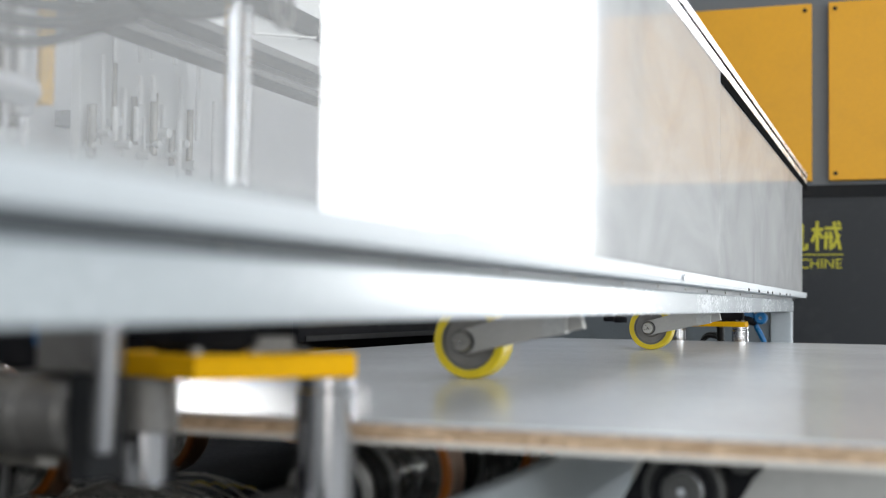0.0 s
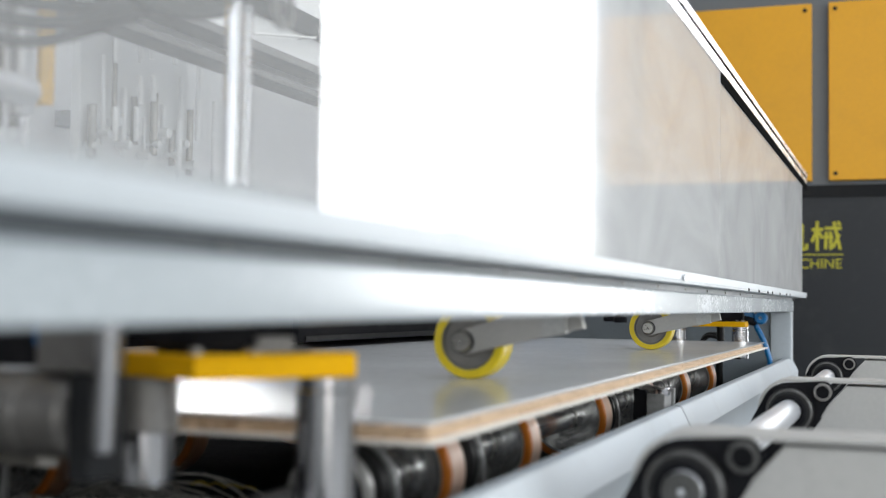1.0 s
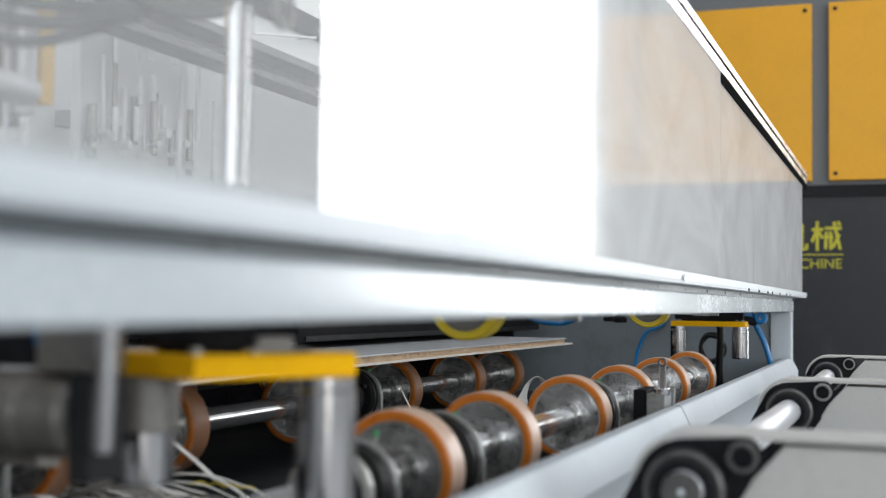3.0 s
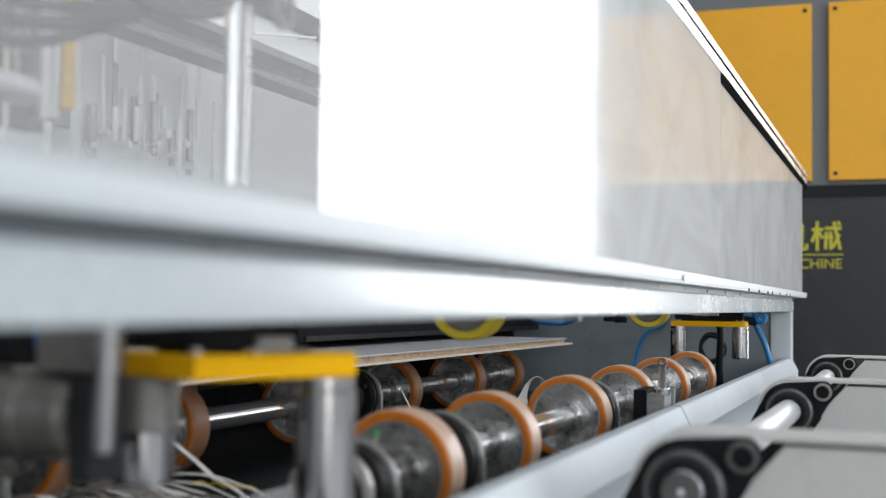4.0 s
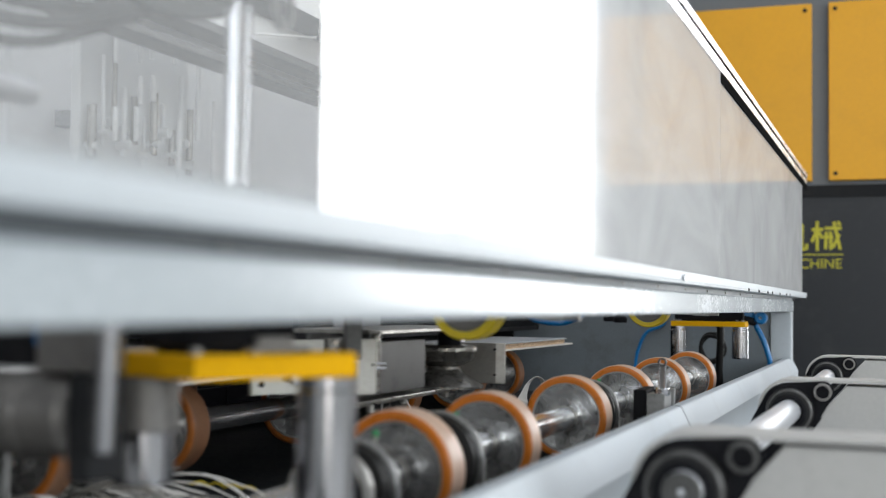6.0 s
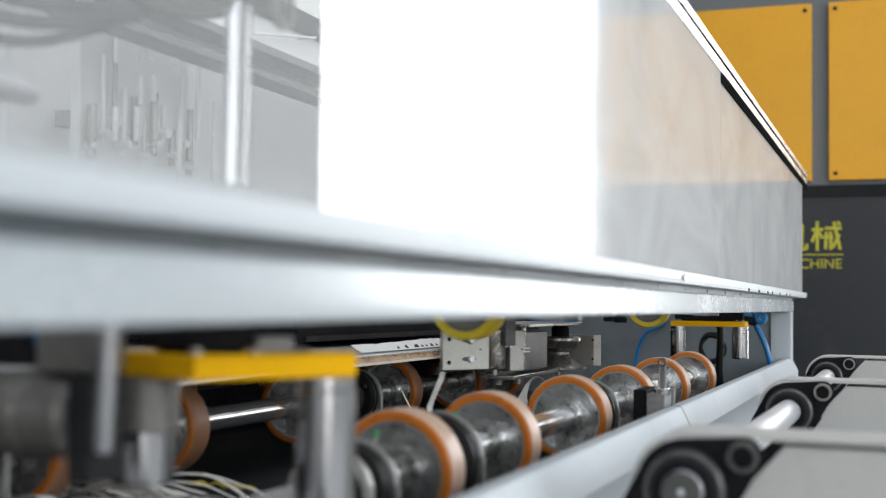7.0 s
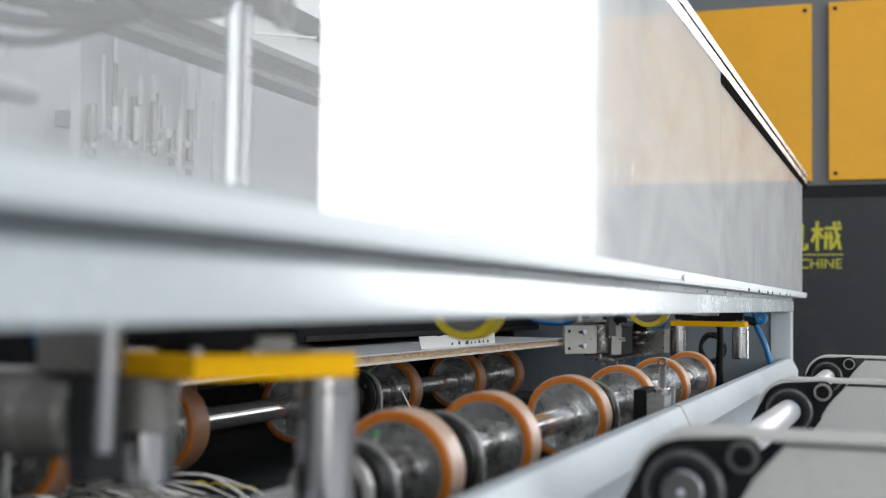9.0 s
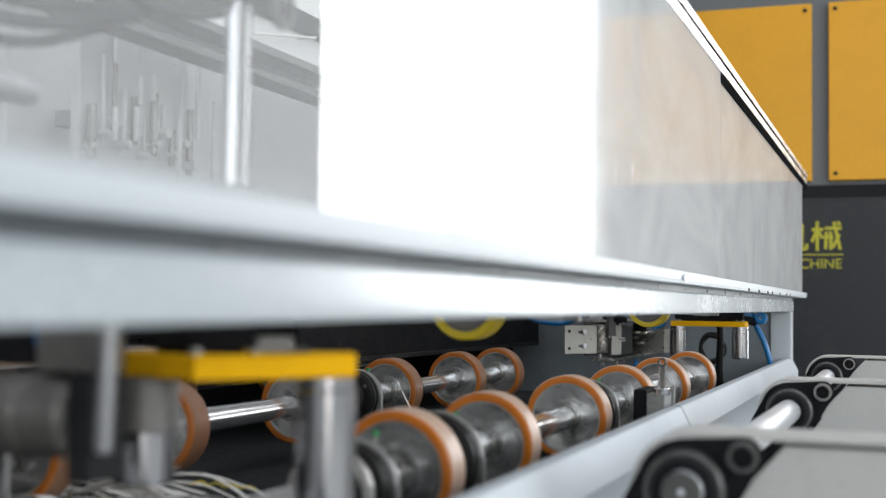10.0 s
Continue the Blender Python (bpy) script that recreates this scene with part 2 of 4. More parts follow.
# ---- mesh helpers ----
def finish(name, bm, mat, angle=15):
    bmesh.ops.recalc_face_normals(bm, faces=bm.faces)
    me = bpy.data.meshes.new(name)
    bm.to_mesh(me)
    bm.free()
    for p in me.polygons:
        p.use_smooth = True
    me.set_sharp_from_angle(angle=radians(angle))
    for one in (mat if isinstance(mat, (list, tuple)) else [mat]):
        me.materials.append(one)
    return me


def part(name, bm, mat, parent, label=""):
    ob = new(name, finish(name, bm, mat))
    ob.parent = parent
    return tagged(ob, label)


def thing(name, label, category, group="", kind="", place=(0, 0, 0)):
    ob = new(name)
    ob.location = place
    ob.empty_display_size = 0.05
    return tagged(ob, label, category, group, kind)


def structure(name, bm, mat, label):
    return tagged(new(name, finish(name, bm, mat)), label, "", "", "structure")


def box(bm, x0, x1, y0, y1, z0, z1, bev=0.0015, seg=2):
    vs = [bm.verts.new((x, y, z)) for x in (x0, x1) for y in (y0, y1) for z in (z0, z1)]
    fs = [bm.faces.new([vs[i] for i in q]) for q in
          ((0, 1, 3, 2), (4, 6, 7, 5), (0, 4, 5, 1), (2, 3, 7, 6), (0, 2, 6, 4), (1, 5, 7, 3))]
    if bev:
        es = {e for f in fs for e in f.edges}
        bmesh.ops.bevel(bm, geom=list(es), offset=bev, segments=seg, profile=0.6, affect="EDGES")
    return bm


def Bx(*a, **k):
    return box(bmesh.new(), *a, **k)


def prism(bm, pts, axis, a0, a1, bev=0.0):
    """A flat outline in the two other axes, pulled along the axis from a0 to a1."""
    def at(u, v, a):
        return {"x": (a, u, v), "y": (u, a, v), "z": (u, v, a)}[axis]
    lo = [bm.verts.new(at(u, v, a0)) for u, v in pts]
    hi = [bm.verts.new(at(u, v, a1)) for u, v in pts]
    n = len(pts)
    f0, f1 = bm.faces.new(lo), bm.faces.new(hi[::-1])
    for i in range(n):
        bm.faces.new((lo[i], hi[i], hi[(i + 1) % n], lo[(i + 1) % n]))
    if bev:
        bmesh.ops.bevel(bm, geom=list(set(f0.edges) | set(f1.edges)), offset=bev, segments=2, profile=0.6, affect="EDGES")
    return bm


def lathe(bm, prof, axis="y", at=(0, 0, 0), seg=40, mats=None, ring=True):
    """Turns (place along axis, radius) rows round an axis; mats gives the material slot of each band. ring: a bore goes through."""
    rings = []
    for a, r in prof:
        row = []
        for i in range(seg):
            c, s = r * math.cos(2 * math.pi * i / seg), r * math.sin(2 * math.pi * i / seg)
            v = {"x": (a, c, s), "y": (c, a, s), "z": (c, s, a)}[axis]
            row.append(bm.verts.new(Vector(v) + Vector(at)))
        rings.append(row)
    for k in range(len(rings) if ring else len(rings) - 1):
        a, b = rings[k], rings[(k + 1) % len(rings)]
        for i in range(seg):
            f = bm.faces.new((a[i], a[(i + 1) % seg], b[(i + 1) % seg], b[i]))
            if mats:
                f.material_index = mats[k % len(mats)]
    if not ring:
        bm.faces.new(rings[0])
        bm.faces.new(rings[-1])
    return bm


def rod(bm, a, b, r, seg=28, bev=0.0):
    a, b = Vector(a), Vector(b)
    q = (b - a).to_track_quat("Z", "Y")
    length = (b - a).length
    prof = [(0, r), (length, r)] if not bev else [(0, r - bev), (bev, r), (length - bev, r), (length, r - bev)]
    rings = [[bm.verts.new(a + q @ Vector((rr * math.cos(2 * math.pi * i / seg), rr * math.sin(2 * math.pi * i / seg), z)))
              for i in range(seg)] for z, rr in prof]
    for k in range(len(rings) - 1):
        for i in range(seg):
            bm.faces.new((rings[k][i], rings[k][(i + 1) % seg], rings[k + 1][(i + 1) % seg], rings[k + 1][i]))
    bm.faces.new(rings[0][::-1])
    bm.faces.new(rings[-1])
    return bm


def smooth_line(pts, n=8):
    pts = [Vector(p) for p in pts]
    out = []
    for i in range(len(pts) - 1):
        p0, p1, p2, p3 = pts[max(i - 1, 0)], pts[i], pts[i + 1], pts[min(i + 2, len(pts) - 1)]
        for k in range(n):
            t = k / n
            out.append(0.5 * (2 * p1 + (p2 - p0) * t + (2 * p0 - 5 * p1 + 4 * p2 - p3) * t * t + (3 * p1 - p0 - 3 * p2 + p3) * t ** 3))
    return out + [pts[-1]]


def tube(bm, pts, r, seg=26, n=8):
    line = smooth_line(pts, n)
    rings = []
    for i, p in enumerate(line):
        d = (line[min(i + 1, len(line) - 1)] - line[max(i - 1, 0)]).normalized()
        q = d.to_track_quat("Z", "Y")
        rings.append([bm.verts.new(p + q @ Vector((r * math.cos(2 * math.pi * k / seg), r * math.sin(2 * math.pi * k / seg), 0))) for k in range(seg)])
    for a, b in zip(rings, rings[1:]):
        best = min(range(seg), key=lambda s: (a[0].co - b[s].co).length)
        for k in range(seg):
            bm.faces.new((a[k], a[(k + 1) % seg], b[(k + 1 + best) % seg], b[(k + best) % seg]))
    bm.faces.new(rings[0][::-1])
    bm.faces.new(rings[-1])
    return bm


def ribbon(bm, pts, width, thick=0.0008, n=6):
    """A thin strip with thickness that follows a bent line, its width level across the line."""
    line = smooth_line(pts, n)
    rows = []
    for i, p in enumerate(line):
        d = (line[min(i + 1, len(line) - 1)] - line[max(i - 1, 0)]).normalized()
        side = d.cross(Vector((0.1, 0.15, 1))).normalized() * width / 2
        up = side.cross(d).normalized() * thick / 2
        rows.append([bm.verts.new(p + side + up), bm.verts.new(p - side + up), bm.verts.new(p - side - up), bm.verts.new(p + side - up)])
    for a, b in zip(rows, rows[1:]):
        for k in range(4):
            bm.faces.new((a[k], a[(k + 1) % 4], b[(k + 1) % 4], b[k]))
    bm.faces.new(rows[0][::-1])
    bm.faces.new(rows[-1])
    return bm


def bolt(bm, at, axis, r=0.006, h=0.005):
    """A hexagon head that stands h proud of the point, along an axis such as '+x'."""
    sign = 1 if axis[0] == "+" else -1
    k = "xyz".index(axis[1])
    a = Vector(at)
    b = a.copy()
    b[k] += sign * h
    return rod(bm, a, b, r, 6, bev=h * 0.2)


# ---- the hall ----
structure("ground", Bx(-12, 9, -9, 60, -0.2, 0.0, bev=0), CONCRETE, "grey concrete factory floor with stains")
bm = bmesh.new()
box(bm, -12, -5.85, 7.9, 8.2, 0, 7, bev=0)
box(bm, -3.35, 1.02, 7.9, 8.2, 0, 7, bev=0)
box(bm, -5.85, -3.35, 7.9, 8.2, 4.5, 7, bev=0)
box(bm, -5.85, -3.35, 7.9, 8.2, 0, 1.4, bev=0)
box(bm, 0.98, 1.02, 8.2, 11.8, 0, 7, bev=0)
box(bm, 0.98, 2.07, 11.8, 12.1, 0, 7, bev=0)
box(bm, 5.09, 9.2, 11.8, 12.1, 0, 7, bev=0)
box(bm, 2.07, 5.09, 11.8, 12.1, 6.45, 7, bev=0)
structure("wall_north", bm, HALL, "grey painted hall wall with a tall door opening")
structure("wall_west", Bx(-12.3, -12, -9, 8.2, 0, 7, bev=0), HALL, "grey painted hall wall")
bm = bmesh.new()
box(bm, -12, 4.55, -9.3, -9, 0, 1.35, bev=0)
box(bm, -12, 9.2, -9.3, -9, 5.05, 7, bev=0)
box(bm, -12, -3.05, -9.3, -9, 1.35, 5.05, bev=0)
box(bm, 3.55, 4.55, -9.3, -9, 1.35, 5.05, bev=0)
box(bm, 4.55, 8.85, -9.3, -9, 4.45, 5.05, bev=0)
box(bm, 8.85, 9.2, -9.3, -9, 0, 5.05, bev=0)
structure("wall_south", bm, HALL, "grey painted hall wall with an added window opening and an open gate")
bm = bmesh.new()
box(bm, 9, 9.3, -9, 12.1, 0, 1.2, bev=0)
box(bm, 9, 9.3, -9, 12.1, 5.2, 7, bev=0)
box(bm, 9, 9.3, -9, -6, 1.2, 5.2, bev=0)
box(bm, 9, 9.3, 4, 12.1, 1.2, 5.2, bev=0)
structure("wall_east", bm, HALL, "grey painted hall wall with a long window opening")
bm = bmesh.new()
box(bm, -12.3, -0.05, -9.3, 8.2, 7, 7.2, bev=0)
box(bm, 3.05, 9.3, -9.3, 8.2, 7, 7.2, bev=0)
box(bm, -0.05, 3.05, -9.3, -4.05, 7, 7.2, bev=0)
box(bm, -0.05, 3.05, 8.05, 8.2, 7, 7.2, bev=0)
box(bm, 0.98, 9.3, 8.2, 12.1, 7, 7.2, bev=0)
structure("ceiling", bm, HALL, "grey hall ceiling with an added opening for fill light")


# ---- the cabinet of the next machine ----
def cabinet():
    y = 7.0
    c = thing("machine_cabinet", "charcoal machine cabinet with bolted amber yellow panels", "cabinet")
    bm = Bx(-2.6, 0.93, y + 0.03, y + 0.85, 0.0, P + 0.74, bev=0.004)
    part("lower_body", bm, DARK_PAINT, c, "charcoal painted sheet metal")
    bm = Bx(-2.6, 0.93, y + 0.035, y + 0.85, P + 0.742, P + 2.3, bev=0.004)
    part("upper_frame", bm, FRAME_PAINT, c, "mid grey painted frame")
    for x0, x1 in ((-2.5, -1.47), (-1.38, -0.453), (-0.364, 0.92)):
        p = part("panel", Bx(x0, x1, y - 0.012, y + 0.032, P + 0.822, P + 1.803, bev=0.006), PANEL_YELLOW, c, "amber yellow steel panel")
        for bx in (x0 + 0.035, x1 - 0.035):
            for bz in (P + 0.86, P + 1.765):
                part("bolt", bolt(bmesh.new(), (bx, y - 0.0115, bz), "-y", 0.012, 0.006), RUBBER, p)
    part("base_strip", Bx(-2.6, 0.93, y + 0.018, y + 0.034, P + 0.735, P + 0.80, bev=0.003), DARK, c)
    # lettering as plain shapes
    sign = thing("sign_lettering", "yellow green painted lettering on the charcoal cabinet", "sign")
    def stroke(u0, v0, u1, v1, w=0.10):
        """One painted stroke between two points of a unit square."""
        d = Vector((u1 - u0, v1 - v0)).normalized()
        n = Vector((-d.y, d.x)) * w / 2
        pts = [(u0 + n.x, v0 + n.y), (u1 + n.x, v1 + n.y), (u1 - n.x, v1 - n.y), (u0 - n.x, v0 - n.y)]
        return [(SX + SIZE * u, P + SZ + SIZE * v) for u, v in pts]

    SZ, SIZE = 0.440, 0.162
    tree = [(0.20, 0.0, 0.20, 1.0), (0.02, 0.72, 0.40, 0.72), (0.18, 0.68, 0.02, 0.30), (0.22, 0.66, 0.38, 0.42)]
    second = [(0.45, 0.76, 0.98, 0.76), (0.42, 0.46, 0.72, 0.46), (0.50, 0.64, 0.47, 0.06), (0.64, 0.64, 0.64, 0.04), (0.74, 0.98, 0.94, 0.04), (0.92, 0.56, 0.70, 0.10), (0.86, 0.98, 0.94, 0.86)]
    first = [(0.55, 0.90, 0.50, 0.05), (0.55, 0.90, 0.82, 0.90), (0.82, 0.90, 0.80, 0.06), (0.80, 0.06, 0.97, 0.06), (0.97, 0.06, 0.97, 0.24)]
    for SX, strokes in ((-0.640, tree + first), (-0.460, tree + second)):
        for k, row in enumerate(strokes):
            part("stroke", prism(bmesh.new(), stroke(*row), "y", y + 0.0195 + 0.0004 * k, y + 0.0305), LETTER, sign)
    part("underline", Bx(-0.852, -0.292, y + 0.022, y + 0.0305, P + 0.416, P + 0.422, bev=0), LETTER, sign)
    data = bpy.data.curves.new("word", "FONT")
    data.body, data.size, data.extrude, data.align_x = "MACHINE", 0.076, 0.003, "RIGHT"
    text = bpy.data.objects.new("word", data)
    scene.collection.objects.link(text)
    me = bpy.data.meshes.new_from_object(text.evaluated_get(bpy.context.evaluated_depsgraph_get()))
    bpy.data.objects.remove(text)
    me.materials.clear()
    me.materials.append(LETTER)
    word = new("word", me)
    word.parent = sign
    word.location = (-0.297, y + 0.027, P + 0.344)
    word.rotation_euler = (math.pi / 2, 0, 0)
    tagged(word, "yellow green word MACHINE")


cabinet()


# ---- machine body: upper beam, clear cover, lower rail, end plate ----
Y0, Y1 = -1.2, 4.58
machine = thing("packing_machine", "white and grey edge packing machine with a clear acrylic cover", "machine")
part("front_beam", Bx(-0.43, -0.36, Y0, Y1, P + 0.112, P + 0.151, bev=0.004, seg=3), BEAM_PAINT, machine, "white powder coated steel tube")
part("seal_strip", Bx(-0.43, -0.366, Y0, Y1 + 0.02, P + 0.151, P + 0.1625, bev=0.001), FRAME_PAINT, machine, "grey rubber seal")
bm = Bx(-0.44, -0.334, Y0, 4.86, P + 0.163, P + 0.167, bev=0.0012)
part("retainer", Bx(-0.36, -0.352, Y0, 4.80, P + 0.1671, P + 0.192, bev=0.0012), WHITE_PAINT, machine, "white retaining strip")
part("flange_lip", Bx(-0.3385, -0.334, Y0, 4.86, P + 0.1671, P + 0.183, bev=0.0012), WHITE_PAINT, machine, "white lip of the flange")
flange = part("flange", bm, WHITE_PAINT, machine, "white bent flange with screws")
for i in range(17):
    part("screw", bolt(bmesh.new(), (-0.3655, 0.35 + i * 0.27, P + 0.157), "+x", 0.0024, 0.002), PLATE_STEEL, flange)
for i in range(7):
    part("screw", bolt(bmesh.new(), (-0.3342, 2.95 + i * 0.19 + 0.03 * (i % 3), P + 0.1665), "+x", 0.004, 0.003), BLACK, flange)
part("screw", bolt(bmesh.new(), (-0.3342, 2.02, P + 0.1725), "+x", 0.006, 0.005), ALU, flange, "bright screw head")
for a, b, sheet, words in ((Y0, 0.968, ACRYLIC, "clear acrylic sheet"), (0.971, 2.5485, HAZY, "hazy wiped acrylic sheet"), (2.5515, 4.79, HAZY, "hazy wiped acrylic sheet")):
    part("clear_panel", Bx(-0.3515, -0.3455, a, b, P + 0.168, P + 0.612, bev=0), sheet, machine, words)
part("edge_strip", Bx(-0.3453, -0.3449, 0.926, 0.9675, P + 0.193, P + 0.608, bev=0), HAZY, machine, "dull edge strip of the clear sheet")
bm = Bx(-0.40, -0.343, Y0, 5.0, P + 0.609, P + 0.630, bev=0.002)
box(bm, -0.40, -0.348, Y0, 5.0, P + 0.630, P + 0.634, bev=0)
box(bm, -0.40, -0.341, Y0, 5.0, P + 0.634, P + 0.651, bev=0.003)
part("top_trim", bm, ALU, machine, "anodised aluminium edge profile")
part("trim_seal", Bx(-0.3452, -0.3425, 2.555, 4.98, P + 0.586, P + 0.6085, bev=0), SEAL, machine, "black seal under the profile")
part("trim_groove", Bx(-0.3475, -0.3425, Y0, 4.995, P + 0.6302, P + 0.6338, bev=0), SEAL, machine, "dark groove of the profile")
part("post", Bx(-0.432, -0.362, 4.49, 4.575, P - 0.07, P + 0.1118, bev=0.004), RAIL_PAINT, machine)
part("end_plate", Bx(-2.6, -0.434, 4.5005, 4.53, P - 0.45, P + 0.1118, bev=0.002), GREY_PAINT, machine, "blue grey painted end plate")
part("inner_panel", Bx(-1.52, -1.50, Y0, 4.98, P + 0.2, P + 1.15, bev=0.002), INNER, machine, "light grey inner cover panel")
part("far_cover", Bx(-1.4995, -0.353, 4.80, 4.815, P + 0.2, P + 0.656, bev=0.002), INNER, machine)
# two added black sheets close the recess and keep light out
part("dark_sheet", Bx(-2.59, -1.37, 4.44, 4.46, P - 0.415, P + 0.033, bev=0.002), BLACK, machine, "added black sheet that closes the recess")
part("dark_backing", Bx(-2.62, -2.6005, Y0, 4.53, 0.0, P + 0.03, bev=0.002), BLACK, machine)
# bed is black in place of the shade of the enclosed recess
part("machine_bed", Bx(-2.6, -0.39, Y0, 4.5, 0.0, P - 0.42, bev=0.004), BLACK, machine, "machine bed, coloured black for the shade in the recess")
part("guide_rail", Bx(-1.16, -1.10, Y0, 4.7, P + 0.538, P + 0.552, bev=0.003), CAST_GREY, machine, "dark carriage guide rail")
part("guide_rail", Bx(-1.16, -1.10, Y0, 4.7, P + 0.585, P + 0.602, bev=0.003), CAST_GREY, machine, "dark carriage guide rail")
part("upper_panel", Bx(-1.19, -1.165, Y0, 4.7, P + 0.556, P + 0.85, bev=0.002), INNER, machine, "light grey upper inner panel")
part("top_rail", Bx(-1.1645, -1.14, Y0, 4.7, P + 0.68, P + 0.72, bev=0.004), DARK, machine, "dark upper rail")
for a, b in ((Y0, 2.205), (2.209, 4.57)):
    bm = bmesh.new()
    prism(bm, [(-0.386, P - 0.30), (-0.386, P - 0.0535), (-0.384, P - 0.0515), (-0.369, P - 0.0515), (-0.366, P - 0.0535), (-0.344, P - 0.097),
               (-0.344, P - 0.32), (-0.348, P - 0.32), (-0.348, P - 0.098), (-0.3695, P - 0.0555), (-0.382, P - 0.0555), (-0.382, P - 0.30)], "y", a, b)
    part("lower_rail", bm, RAIL_PAINT, machine, "bent white steel guard rail")
joint = prism(bmesh.new(), [(-0.3865, P - 0.30), (-0.3865, P - 0.0533), (-0.3842, P - 0.0511), (-0.3688, P - 0.0511), (-0.3656, P - 0.0533), (-0.3436, P - 0.097), (-0.3436, P - 0.32),
                            (-0.347, P - 0.32), (-0.347, P - 0.098), (-0.369, P - 0.0555), (-0.3825, P - 0.0555), (-0.3825, P - 0.30)], "y", 2.2051, 2.2089)
part("rail_joint", joint, SEAL, machine, "dark joint between rail lengths")
part("lower_skirt", Bx(-0.3475, -0.336, Y0, 4.57, 0.0, P - 0.33, bev=0.002), RAIL_PAINT, machine)


# ---- feed wheels on their shafts ----
R = 0.075
AXZ = P - R


def wheel_meshes():
    hub = bmesh.new()
    lathe(hub, [(-0.002, 0.0203), (-0.002, 0.0255), (0.001, 0.026), (0.001, 0.0285), (-0.001, 0.029), (-0.001, 0.033), (0.006, 0.034), (0.005, 0.0588), (0.0012, 0.0598), (0.0012, 0.0625), (0.047, 0.0625), (0.047, 0.032), (0.054, 0.029), (0.054, 0.0203)], seg=64,
          mats=[0] * 7 + [1, 1] + [0] * 5)
    tyre = bmesh.new()
    lathe(tyre, [(0.0, 0.062), (-0.0005, 0.066), (0.0, R - 0.0045), (0.0018, R - 0.0016), (0.0065, R), (0.0435, R), (0.048, R - 0.0016), (0.05, R - 0.0045), (0.05, 0.062)],
          seg=64, mats=[0, 0, 0, 1, 1, 1, 0, 0, 0])
    worn = tyre.copy()
    return finish("hub", hub, [HUB, RIM]), finish("tyre", tyre, [TYRE, TREAD]), finish("tyre", worn, [DARK_TYRE, BROWN_TREAD])


HUB_MESH, TYRE_MESH, BACK_TYRE_MESH = wheel_meshes()
shafts = []


def feed_shaft(x, ys, y0, y1):
    s = thing("feed_shaft", "turning steel shaft with amber polyurethane feed wheels", "feed roller", "feed shafts under the panel", place=(x, 0, AXZ))
    bm = bmesh.new()
    rod(bm, (0, y0, 0), (0, y1, 0), 0.0205, 36, bev=0.001)
    part("shaft", bm, SHAFT, s, "polished steel shaft")
    for k, y in enumerate(ys):
        w = new("wheel", HUB_MESH)
        w.parent = s
        w.location = (0, y, 0)
        w.rotation_euler = (0, 0.7 * k, 0)
        # shafts behind the front one get the darker tyre with brown tread
        t = new("tyre", TYRE_MESH if x > -0.8 else BACK_TYRE_MESH)
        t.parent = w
        tagged(t, "amber polyurethane tyre with dusty tread" if x > -0.8 else "darker amber tyre with brown tread")
        part("set_screw", rod(bmesh.new(), (0.019, y - 0.0065, 0), (0.0235, y - 0.0065, 0), 0.0022, 8), BLACK, s)
        part("collar", lathe(bmesh.new(), [(y - 0.010, 0.0203), (y - 0.010, 0.0218), (y - 0.009, 0.0222), (y - 0.0035, 0.0222), (y - 0.0025, 0.0218), (y - 0.0025, 0.0203)], seg=32), STEEL, s)
    shafts.append(s)
    return s


FRONT = (-0.56, (1.345, 1.675, 2.14, 2.57, 3.02, 3.47))
BACK = (-1.10, (1.335, 1.662, 2.14, 2.59, 3.05, 3.40))
feed_shaft(FRONT[0], FRONT[1], 0.7, 3.75)
feed_shaft(BACK[0], BACK[1], 0.7, 3.53)
feed_shaft(-1.64, (1.33, 1.9, 2.5, 3.1), 0.7, 3.75)


